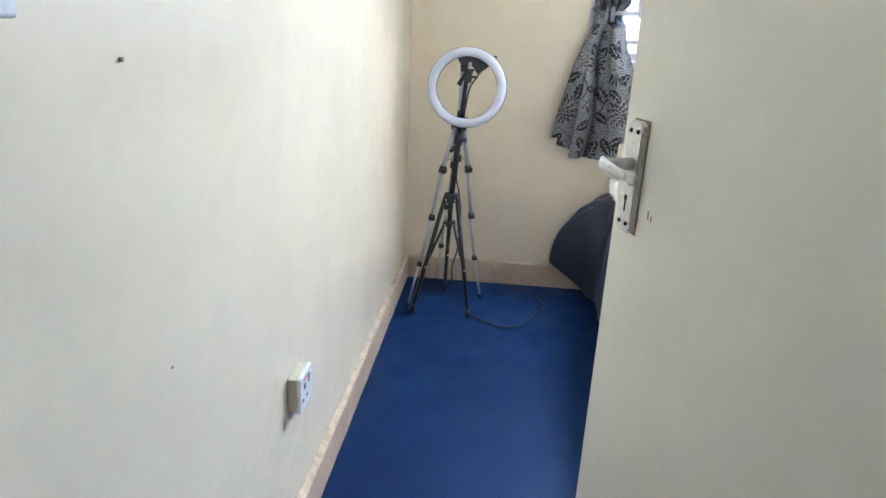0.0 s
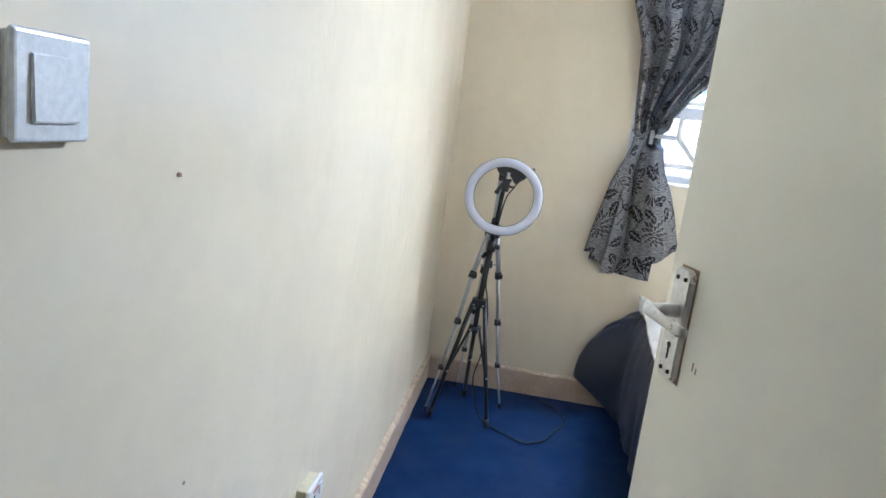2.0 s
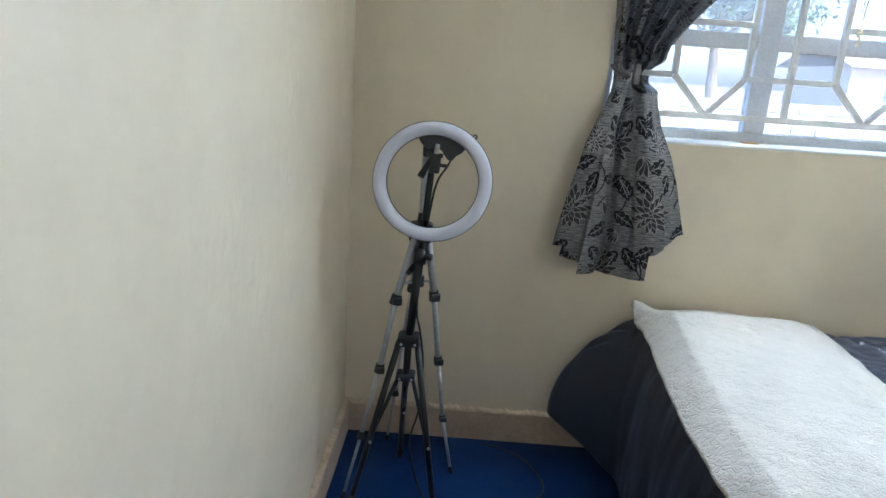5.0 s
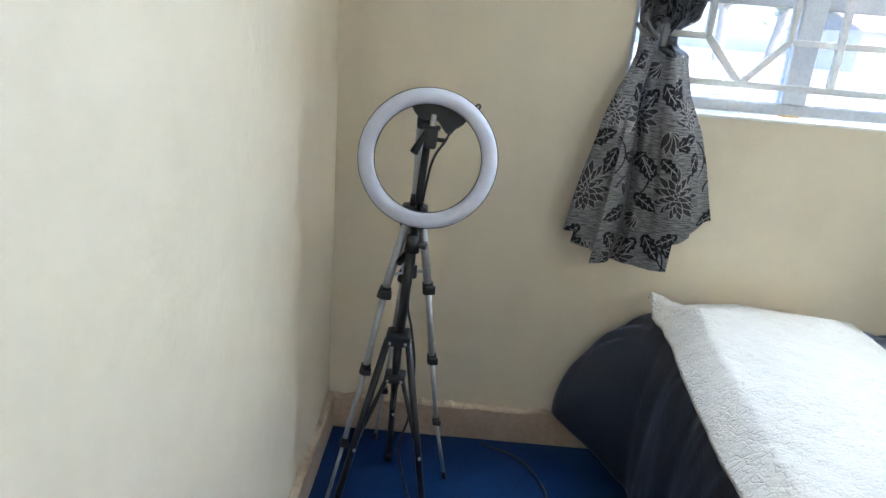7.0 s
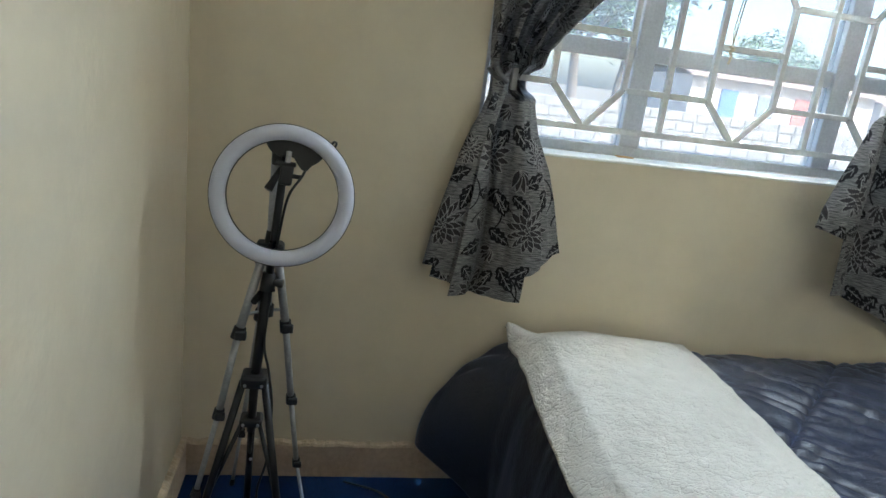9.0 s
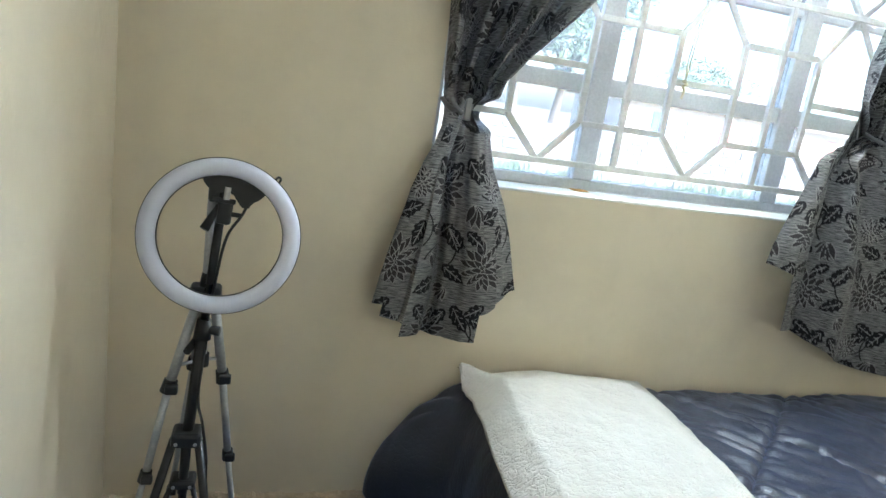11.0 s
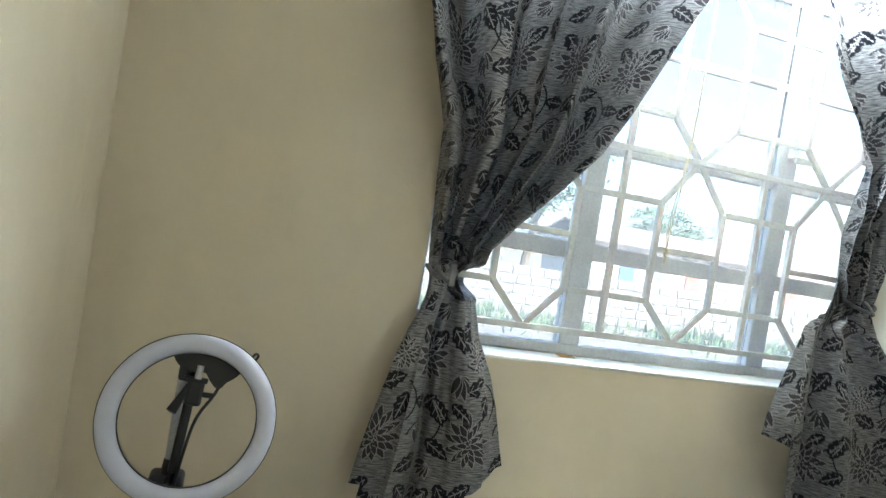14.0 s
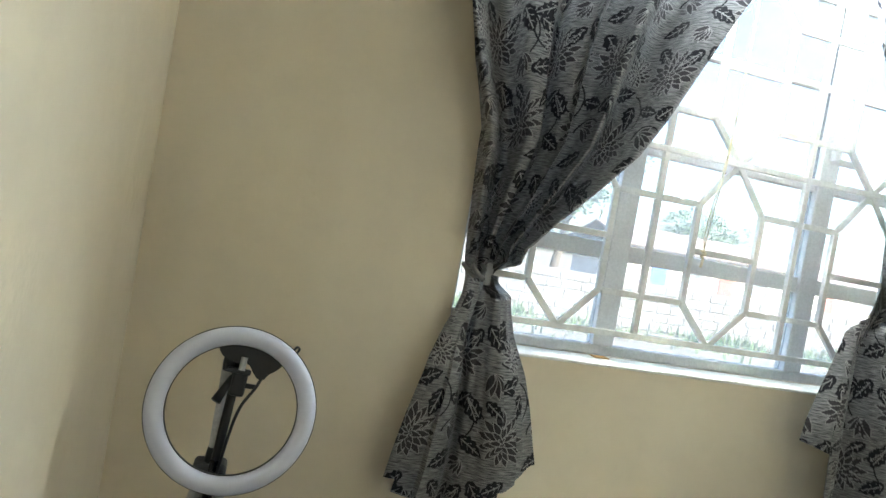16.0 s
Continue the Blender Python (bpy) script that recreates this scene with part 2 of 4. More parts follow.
M_diffuser = diffuser_material()
M_soil = plain("dry_ground", (0.12, 0.10, 0.075), (0.17, 0.15, 0.11), 0.9, scale=0.6, fine=12, relief=0.4, depth=0.02)
M_stone = plain("quarry_stone", (0.17, 0.155, 0.14), (0.27, 0.25, 0.22), 0.9, scale=3.0, fine=30, relief=0.6, depth=0.02)
M_mortar = plain("lime_mortar", (0.27, 0.255, 0.23), (0.33, 0.31, 0.285), 0.9, scale=3.0, fine=30, relief=0.4, depth=0.01)
M_leaf = plain("acacia_leaf", (0.06, 0.11, 0.04), (0.11, 0.17, 0.07), 0.6, scale=3.0, fine=10, relief=0)
M_grass = plain("rough_grass", (0.06, 0.11, 0.03), (0.13, 0.19, 0.06), 0.8, scale=2.0, fine=10, relief=0)
M_bark = plain("grey_bark", (0.10, 0.075, 0.05), (0.17, 0.13, 0.09), 0.9, scale=5.0, fine=25, relief=0.5, depth=0.01)
M_house = plain("pale_house_render", (0.46, 0.41, 0.37), (0.55, 0.50, 0.46), 0.85, scale=1.0, fine=15, relief=0.2)
M_iron = plain("weathered_iron_roof", (0.28, 0.20, 0.17), (0.38, 0.30, 0.26), 0.55, 0.3, scale=1.5, fine=10, relief=0.1)
M_bluedoor = plain("blue_painted_door", (0.06, 0.13, 0.28), (0.09, 0.18, 0.34), 0.5)
M_reddoor = plain("red_brown_painted_door", (0.28, 0.09, 0.07), (0.36, 0.13, 0.10), 0.5)
M_farglass = plain("dull_window_glass", (0.14, 0.16, 0.18), (0.20, 0.22, 0.24), 0.3, relief=0)
M_outwall = plain("outer_render", (0.50, 0.46, 0.40), (0.58, 0.54, 0.47), 0.85, scale=2, fine=30, relief=0.3)


# ---- mesh helpers ----
def linked(name, bm, material, smooth=False):
    me = bpy.data.meshes.new(name)
    bm.normal_update()
    bm.to_mesh(me)
    bm.free()
    if material:
        me.materials.append(material)
    if smooth:
        for p in me.polygons:
            p.use_smooth = True
    return new(name, me)


def part(name, bm, material, parent, label="", smooth=False):
    ob = linked(name, bm, material, smooth)
    ob.parent = parent
    if label:
        ob["label"] = label
    return ob


def thing(name, at, label, category, group="", kind=""):
    ob = new(name)
    ob.location = at
    ob.empty_display_size = 0.05
    ob["origin_at"] = 1
    return tagged(ob, label, category, group, kind)


def local(bm, parent):
    """Moves a mesh made in world coordinates into its parent's coordinates."""
    bmesh.ops.transform(bm, matrix=Matrix.Translation(-Vector(parent.location)), verts=bm.verts)
    return bm


def box(bm, lo, hi, bevel=0.0, seg=2):
    size = [b - a for a, b in zip(lo, hi)]
    mid = [(a + b) / 2 for a, b in zip(lo, hi)]
    made = bmesh.ops.create_cube(bm, size=1.0, matrix=Matrix.LocRotScale(mid, None, size))["verts"]
    if bevel:
        edges = list({e for v in made for e in v.link_edges})
        bmesh.ops.bevel(bm, geom=edges, offset=bevel, segments=seg, profile=0.5, affect="EDGES")
    return bm


def rod(bm, a, b, r, r2=None, seg=12, caps=True):
    a, b = Vector(a), Vector(b)
    d = b - a
    m = Matrix.Translation((a + b) / 2) @ d.to_track_quat("Z", "Y").to_matrix().to_4x4()
    bmesh.ops.create_cone(bm, cap_ends=caps, segments=seg, radius1=r, radius2=r if r2 is None else r2, depth=d.length, matrix=m)
    return bm


def beam(bm, a, b, width, depth, axis=(0, 1, 0), bevel=0.0015):
    """A square bar from a to b: width across, depth along axis."""
    a, b = Vector(a), Vector(b)
    z = (b - a).normalized()
    y = (Vector(axis) - z * Vector(axis).dot(z)).normalized()
    x = y.cross(z)
    m = Matrix((x, y, z)).transposed().to_4x4()
    m.translation = (a + b) / 2
    made = bmesh.ops.create_cube(bm, size=1.0, matrix=m @ Matrix.Diagonal((width, depth, (b - a).length, 1)))["verts"]
    if bevel:
        bmesh.ops.bevel(bm, geom=list({e for v in made for e in v.link_edges}), offset=bevel, segments=1, affect="EDGES")
    return bm


def tube(bm, points, r, seg=8):
    """A round cable through the points, smoothed by Catmull-Rom."""
    pts = [Vector(p) for p in points]
    ext = [pts[0] * 2 - pts[1]] + pts + [pts[-1] * 2 - pts[-2]]
    path = []
    for i in range(1, len(ext) - 2):
        p0, p1, p2, p3 = ext[i - 1:i + 3]
        for k in range(6):
            t = k / 6
            path.append(0.5 * (2 * p1 + (p2 - p0) * t + (2 * p0 - 5 * p1 + 4 * p2 - p3) * t * t + (3 * p1 - p0 - 3 * p2 + p3) * t ** 3))
    path.append(pts[-1])
    rings = []
    side = Vector((0.31, 0.52, 0.79))
    for i, p in enumerate(path):
        d = (path[min(i + 1, len(path) - 1)] - path[max(i - 1, 0)]).normalized()
        u = d.cross(side).normalized()
        w = d.cross(u)
        rings.append([bm.verts.new(p + (u * math.cos(2 * math.pi * k / seg) + w * math.sin(2 * math.pi * k / seg)) * r) for k in range(seg)])
    for r0, r1 in zip(rings, rings[1:]):
        for k in range(seg):
            bm.faces.new((r0[k], r0[(k + 1) % seg], r1[(k + 1) % seg], r1[k]))
    bm.faces.new(rings[0])
    bm.faces.new(rings[-1][::-1])
    return bm


def lathe(bm, profile, m, seg=64, closed=True):
    """Turns a closed profile of (radius, height) round the z axis of m."""
    n = len(profile)
    rings = [[bm.verts.new(m @ Vector((r * math.cos(2 * math.pi * k / seg), r * math.sin(2 * math.pi * k / seg), h))) for r, h in profile] for k in range(seg)]
    for k in range(seg):
        a, b = rings[k], rings[(k + 1) % seg]
        for i in range(n if closed else n - 1):
            j = (i + 1) % n
            bm.faces.new((a[i], b[i], b[j], a[j]))
    bmesh.ops.recalc_face_normals(bm, faces=bm.faces)
    return bm


def slab_with_holes(bm, us, zs, holes, place, depth):
    """A wall cut into cells by us and zs, with some cells left open; place(u, z, d) gives the point, d from 0 to depth."""
    nu, nz = len(us) - 1, len(zs) - 1
    solid = {(i, k) for i in range(nu) for k in range(nz)} - set(holes)
    cache = {}

    def vert(i, k, d):
        if (i, k, d) not in cache:
            cache[i, k, d] = bm.verts.new(place(us[i], zs[k], depth * d))
        return cache[i, k, d]

    for i, k in solid:
        for d in (0, 1):
            bm.faces.new([vert(i, k, d), vert(i + 1, k, d), vert(i + 1, k + 1, d), vert(i, k + 1, d)])
        for (di, dk), e in (((-1, 0), ((0, 0), (0, 1))), ((1, 0), ((1, 0), (1, 1))), ((0, -1), ((0, 0), (1, 0))), ((0, 1), ((0, 1), (1, 1)))):
            if (i + di, k + dk) not in solid:
                (a, b), (c, g) = e
                bm.faces.new([vert(i + a, k + b, 0), vert(i + c, k + g, 0), vert(i + c, k + g, 1), vert(i + a, k + b, 1)])
    bmesh.ops.recalc_face_normals(bm, faces=bm.faces)
    return bm


def sheet(bm, nu, nv, point, wrap=False):
    """A grid of points, point(u, v) for u, v from 0 to 1."""
    vs = [[bm.verts.new(point(i / nu, j / nv)) for j in range(nv + 1)] for i in range(nu + 1)]
    for i in range(nu):
        for j in range(nv):
            bm.faces.new((vs[i][j], vs[i + 1][j], vs[i + 1][j + 1], vs[i][j + 1]))
    return vs


def smooth01(t):
    t = min(max(t, 0.0), 1.0)
    return t * t * (3 - 2 * t)


def curve_at(keys, t):
    """A smooth value through (t, value) keys."""
    if t <= keys[0][0]:
        return keys[0][1]
    for (a, va), (b, vb) in zip(keys, keys[1:]):
        if t <= b:
            return va + (vb - va) * (t - a) / (b - a)
    return keys[-1][1]


# ---- the room ----
ROOM_X, NEAR_Y, CEIL = 2.95, -2.86, 2.60
WIN_L, WIN_R, SILL, HEAD = 0.795, 2.53, 1.108, 2.42
DOOR_L, DOOR_R, DOOR_H = 0.03, 0.885, 2.08
HALL_Y = -4.3

bm = slab_with_holes(bmesh.new(), [-0.15, WIN_L, WIN_R, ROOM_X + 0.15], [-0.15, SILL, HEAD, CEIL + 0.1], [(1, 1)], lambda u, z, d: (u, d, z), 0.20)
tagged(linked("wall_north", bm, M_wall), "cream gloss-painted plaster wall with the window", "wall", kind="structure")
bm = box(bmesh.new(), (-0.15, HALL_Y - 0.15, -0.15), (0, 0, CEIL + 0.1))
tagged(linked("wall_west", bm, M_wall), "cream gloss-painted plaster wall with trowel marks", "wall", kind="structure")
bm = slab_with_holes(bmesh.new(), [0, DOOR_L, DOOR_R, ROOM_X], [-0.15, 0, DOOR_H, CEIL + 0.1], [(1, 1)], lambda u, z, d: (u, NEAR_Y - d, z), 0.15)
tagged(linked("wall_south", bm, M_wall), "cream painted wall with the doorway", "wall", kind="structure")
bm = box(bmesh.new(), (ROOM_X, HALL_Y - 0.15, -0.15), (ROOM_X + 0.15, 0, CEIL + 0.1))
tagged(linked("wall_east", bm, M_wall), "cream painted plain wall", "wall", kind="structure")
bm = box(bmesh.new(), (0, HALL_Y - 0.15, -0.15), (ROOM_X, HALL_Y, CEIL + 0.1))
tagged(linked("wall_hall", bm, M_wall), "cream painted wall behind the doorway", "wall", kind="structure")
bm = box(bmesh.new(), (0, HALL_Y, CEIL), (ROOM_X, 0, CEIL + 0.1))
tagged(linked("ceiling", bm, M_ceiling), "plain white painted ceiling", "ceiling", kind="structure")
# Unseen slab with an overhang, added to keep direct sun out of the room.
bm = box(bmesh.new(), (-0.6, HALL_Y - 0.6, CEIL + 0.104), (ROOM_X + 0.6, 0.6, CEIL + 0.2))
tagged(linked("roof", bm, M_iron), "unseen iron sheet roof, added to block the sun", "roof", kind="structure")
bm = box(bmesh.new(), (0, HALL_Y, -0.15), (ROOM_X, 0, 0))
floor = tagged(linked("floor", bm, M_floor), "blue scuffed floor sheeting with pale flecks", "floor", kind="structure")

part("sheet", box(bmesh.new(), (0.495, NEAR_Y, 0.0), (1.62, -1.43, 0.0014)), M_floor, floor)
part("sheet", box(bmesh.new(), (0.02, NEAR_Y, 0.0), (0.215, -1.655, 0.0012)), M_floor, floor)


def skirting(name, a, b, into):
    """Screed skirting with an uneven painted top arris, from a to b, proud of the wall along into."""
    a, b, into = Vector(a), Vector(b), Vector(into)
    n = max(int((b - a).length / 0.012), 2)
    rng = random.Random(7)
    bm, top = bmesh.new(), bmesh.new()
    rows, trows = [], []
    low = 0.0
    for i in range(n + 1):
        p = a + (b - a) * (i / n)
        low = 0.8 * low + 0.2 * rng.uniform(-0.006, 0.006)
        h = 0.112 + low + rng.uniform(-0.001, 0.001)
        d = 0.019 + 0.002 * noise.noise(p * 9)
        up = Vector((0, 0, 1))
        rows.append([bm.verts.new(q) for q in (p + into * d, p + into * d + up * (h - 0.002), p + into * (d - 0.002) + up * h, p + up * h)])
        e = 0.011 + rng.uniform(-0.003, 0.004)
        trows.append([top.verts.new(q) for q in (p + into * (d - 0.001) + up * (h - 0.004), p + into * (d + 0.0015) + up * (h - 0.001), p + into * (d - 0.003) + up * (h + e * 0.5), p + into * 0.002 + up * (h + e))])
    for mesh, rr in ((bm, rows), (top, trows)):
        for r0, r1 in zip(rr, rr[1:]):
            for k in range(3):
                mesh.faces.new((r0[k], r1[k], r1[k + 1], r0[k + 1]))
        bmesh.ops.recalc_face_normals(mesh, faces=mesh.faces)
    ob = tagged(linked(name, bm, M_skirt), "beige screed skirting with a rough painted top edge", "skirting", kind="structure")
    part("painted_edge", top, M_skirt_top, ob, "chipped cream paint edge")
    return ob


skirting("baseboard_north", (0.019, 0, 0), (ROOM_X, 0, 0), (0, -1, 0))
skirting("baseboard_west", (0, NEAR_Y, 0), (0, -0.0005, 0), (1, 0, 0))
skirting("baseboard_east", (ROOM_X, -0.02, 0), (ROOM_X, NEAR_Y, 0), (-1, 0, 0))

# window: reveal sill, steel sash, panes, grille
sill_thing = tagged(linked("window_sill", box(bmesh.new(), (WIN_L + 0.002, -0.003, SILL - 0.006), (WIN_R - 0.002, 0.135, SILL + 0.003), 0.004), M_sill), "white painted window sill", "window sill", kind="structure")
box_bm = box(bmesh.new(), (1.285, 0.085, SILL + 0.004), (1.335, 0.12, SILL + 0.007), 0.001)
part("stain", box_bm, M_rust, sill_thing, "orange rust stain")

window = tagged(new("window_1"), "grey steel casement window, glare haze put into its panes", "window", kind="structure")
FY = 0.165
X_MUL = (1.335, 2.045)
Z_BAR = (1.437, 1.765, 2.10)


def sash_bar(name, lo, hi):
    part(name, box(bmesh.new(), lo, hi, 0.003, 1), M_sash, window)


sash_bar("bottom_rail", (WIN_L, FY - 0.02, SILL + 0.003), (WIN_R, FY + 0.02, SILL + 0.035))
sash_bar("top_rail", (WIN_L, FY - 0.02, HEAD - 0.04), (WIN_R, FY + 0.02, HEAD))
sash_bar("jamb", (WIN_L, FY - 0.02, SILL + 0.035), (WIN_L + 0.045, FY + 0.02, HEAD - 0.04))
sash_bar("jamb", (WIN_R - 0.045, FY - 0.02, SILL + 0.035), (WIN_R, FY + 0.02, HEAD - 0.04))
for x in X_MUL:
    sash_bar("mullion", (x - 0.035, FY - 0.024, SILL + 0.035), (x + 0.035, FY + 0.024, HEAD - 0.04))
bays = [(WIN_L + 0.045, X_MUL[0] - 0.035), (X_MUL[0] + 0.035, X_MUL[1] - 0.035), (X_MUL[1] + 0.035, WIN_R - 0.045)]
levels = [SILL + 0.035, *Z_BAR, HEAD - 0.04]
for x0, x1 in bays:
    for k, z in enumerate(Z_BAR):
        half = 0.026 if k == 0 else 0.011
        sash_bar("glazing_bar", (x0, FY - 0.014, z - half), (x1, FY + 0.014, z + half))
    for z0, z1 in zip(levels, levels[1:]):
        pane = part("pane", box(bmesh.new(), (x0, FY - 0.002, z0), (x1, FY + 0.002, z1)), M_glass, window, "clear glass with glare haze and dimming put into its shader")
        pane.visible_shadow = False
latch = part("latch", box(bmesh.new(), (X_MUL[1] - 0.012, FY - 0.05, 1.86), (X_MUL[1] + 0.012, FY - 0.024, 1.98), 0.004), M_sash, window)
part("latch_handle", box(bmesh.new(), (X_MUL[1] - 0.008, FY - 0.062, 1.845), (X_MUL[1] + 0.075, FY - 0.05, 1.868), 0.004), M_sash, latch)

GY, GW, GD = 0.080, 0.0180, 0.017
GZ0, GZ1, GZM = 1.193, 2.347, 1.770
CX, HALF, PITCH = 1.139, 0.1145, 0.5135
grille = thing("window_grille", (WIN_L, GY, GZ0), "off-white welded steel burglar-proof grille of elongated hexagons", "window grille")


def bar(name, a, b, thin=0.0):
    bm = beam(bmesh.new(), (a[0], GY, a[1]), (b[0], GY, b[1]), GW, GD - thin)
    part(name, local(bm, grille), M_grille, grille)


for z in (GZ0, GZM, GZ1):
    bar("rail", (WIN_L + 0.002, z), (WIN_R - 0.002, z))
FIRST_X = 0.905
for k in range(4):
    x = CX - PITCH / 2 + k * PITCH if k else FIRST_X
    for z0, z1 in ((GZ0, GZM), (GZM, GZ1)):
        bar("upright", (x, z0 + GW / 2), (x, z1 - GW / 2))
SH = 0.124
for k in range(3):
    c = CX + k * PITCH
    for z0, z1 in ((GZ0, GZM), (GZM, GZ1)):
        a, b = z0 + SH, z1 - SH - 0.022 if z0 == GZ0 else z1 - SH
        for s in (-1, 1):
            bar("slant", (c, z0), (c + s * HALF, a), 0.004 + 0.0015 * s)
            bar("slant", (c + s * HALF, b), (c, z1), 0.007 + 0.0008 * s)
            bar("upright", (c + s * HALF, a), (c + s * HALF, b))
            edge = FIRST_X if k == 0 and s < 0 else c + s * PITCH / 2
            for z in (a, b):
                bar("tie", (c + s * (HALF + GW / 2), z), (edge - s * GW / 2, z))
        zm = (z0 + z1) / 2
        bar("cross", (c - HALF + GW / 2, zm), (c + HALF - GW / 2, zm))

cord = part("pull_cord", tube(bmesh.new(), [(1.602, 0.062, 2.34), (1.600, 0.060, 2.05), (1.594, 0.060, 1.78), (1.575, 0.058, 1.60), (1.566, 0.058, 1.47)], 0.0022), M_cord, window, "thin cream cord", smooth=True)
part("cord_strand", tube(bmesh.new(), [(1.600, 0.062, 2.05), (1.588, 0.056, 1.80), (1.572, 0.056, 1.66), (1.563, 0.060, 1.54), (1.57, 0.058, 1.48)], 0.0018), M_cord, cord, smooth=True)
part("knot", tube(bmesh.new(), [(1.560, 0.062, 1.488), (1.573, 0.054, 1.478), (1.561, 0.055, 1.470), (1.572, 0.061, 1.460), (1.566, 0.058, 1.435)], 0.004), M_cord, cord, smooth=True)

# door: frame in the wall, leaf swung into the room
door_frame = tagged(new("door_1"), "cream painted timber door frame", "door frame", kind="structure")
for x0, x1 in ((DOOR_L, DOOR_L + 0.045), (DOOR_R - 0.045, DOOR_R)):
    part("jamb", box(bmesh.new(), (x0, NEAR_Y - 0.147, 0), (x1, NEAR_Y + 0.003, DOOR_H), 0.003, 1), M_frame_paint, door_frame)
part("head", box(bmesh.new(), (DOOR_L + 0.045, NEAR_Y - 0.147, DOOR_H - 0.045), (DOOR_R - 0.045, NEAR_Y + 0.003, DOOR_H), 0.003, 1), M_frame_paint, door_frame)

HINGE = Vector((0.842, -2.852, 0))
LEAF_W, LEAF_T = 0.757, 0.040
LEAF_TURN = 107.5
door = new("door_leaf")
door.matrix_world = Matrix.Translation(HINGE) @ pose(0, 0, 0, 0, 0, LEAF_TURN)
tagged(door, "cream painted flush door standing open into the room", "door")
part("panel", box(bmesh.new(), (0, -LEAF_T, 0.012), (LEAF_W, 0, 2.03), 0.003), M_door, door)
PX, PZ = LEAF_W - 0.050, 1.034


def oval_plate(bm, w, h, y0, y1, cut):
    """A plate with clipped corners, between y0 and y1."""
    pts = [(-w + cut, -h), (w - cut, -h), (w, -h + cut), (w, h - cut), (w - cut, h), (-w + cut, h), (-w, h - cut), (-w, -h + cut)]
    lo = [bm.verts.new((x, y0, z)) for x, z in pts]
    hi = [bm.verts.new((x, y1, z)) for x, z in pts]
    bm.faces.new(lo)
    bm.faces.new(hi[::-1])
    for i in range(8):
        bm.faces.new((lo[i], lo[i - 1], hi[i - 1], hi[i]))
    bmesh.ops.recalc_face_normals(bm, faces=bm.faces)
    bmesh.ops.bevel(bm, geom=list(bm.edges), offset=0.0018, segments=2, affect="EDGES")
    return bm


def shifted(bm, x, y, z):
    bmesh.ops.translate(bm, verts=bm.verts, vec=(x, y, z))
    return bm


lockset = part("lock_plate", shifted(oval_plate(bmesh.new(), 0.021, 0.081, 0.0005, 0.0105, 0.007), PX, 0, PZ), M_chrome, door, "worn satin metal lock plate")
part("grime_edge", box(bmesh.new(), (PX - 0.0235, 0.0002, PZ - 0.0825), (PX + 0.0215, 0.0008, PZ + 0.0835)), M_plug, door, "brown grime round the lock plate")
for sx in (-0.010, 0.010):
    for sz in (-0.067, 0.067):
        part("screw", rod(bmesh.new(), (PX + sx, 0.009, PZ + sz), (PX + sx, 0.0125, PZ + sz), 0.0038, 0.003, 12), M_hole, lockset)
part("keyhole", rod(bmesh.new(), (PX, 0.009, PZ - 0.030), (PX, 0.0112, PZ - 0.030), 0.0045, seg=14), M_hole, lockset)
part("keyhole", box(bmesh.new(), (PX - 0.002, 0.009, PZ - 0.050), (PX + 0.002, 0.0112, PZ - 0.032)), M_hole, lockset)
handle = bmesh.new()
rod(handle, (PX, 0.009, PZ + 0.020), (PX, 0.050, PZ + 0.020), 0.010, 0.008, 20)
sections = [(0.010, 0.050, 0.022, 0.0075, 0.005), (0.0, 0.054, 0.021, 0.0095, 0.0065), (-0.020, 0.053, 0.019, 0.0085, 0.005), (-0.045, 0.050, 0.016, 0.0075, 0.0042), (-0.068, 0.044, 0.012, 0.0085, 0.0042), (-0.078, 0.039, 0.011, 0.0075, 0.0042)]
rings = []
for sx, sy, sz, hh, hd in sections:
    rings.append([handle.verts.new((PX + sx, sy + hd * math.cos(a), PZ + sz + hh * math.sin(a))) for a in (2 * math.pi * k / 14 for k in range(14))])
for r0, r1 in zip(rings, rings[1:]):
    for k in range(14):
        handle.faces.new((r0[k], r0[(k + 1) % 14], r1[(k + 1) % 14], r1[k]))
handle.faces.new(rings[0])
handle.faces.new(rings[-1])
bmesh.ops.recalc_face_normals(handle, faces=handle.faces)
part("lever_handle", handle, M_chrome, lockset, "worn satin metal lever", smooth=True)
part("scratch", box(bmesh.new(), (LEAF_W - 0.102, 0.0002, 0.985), (LEAF_W - 0.099, 0.0006, 0.997)), M_plug, door)
part("scratch", box(bmesh.new(), (LEAF_W - 0.110, 0.0002, 0.983), (LEAF_W - 0.1075, 0.0006, 0.992)), M_plug, door)
for z in (0.25, 1.0, 1.8):
    part("hinge", rod(bmesh.new(), (-0.004, 0.004, z - 0.045), (-0.004, 0.004, z + 0.045), 0.006), M_chrome, door)

# fittings on the west wall
socket = thing("wall_socket", (0, -1.848, 0.43), "white single power socket on a yellowed surface box", "power socket")
SY0, SY1, SZ0, SZ1 = -1.892, -1.804, 0.386, 0.474
part("back_box", local(box(bmesh.new(), (0, SY0 + 0.002, SZ0 + 0.002), (0.022, SY1 - 0.002, SZ1 - 0.002), 0.003), socket), M_old_plastic, socket, "yellowed plastic box")
plate = part("face_plate", local(box(bmesh.new(), (0.022, SY0, SZ0), (0.032, SY1, SZ1), 0.003), socket), M_white_plastic, socket)
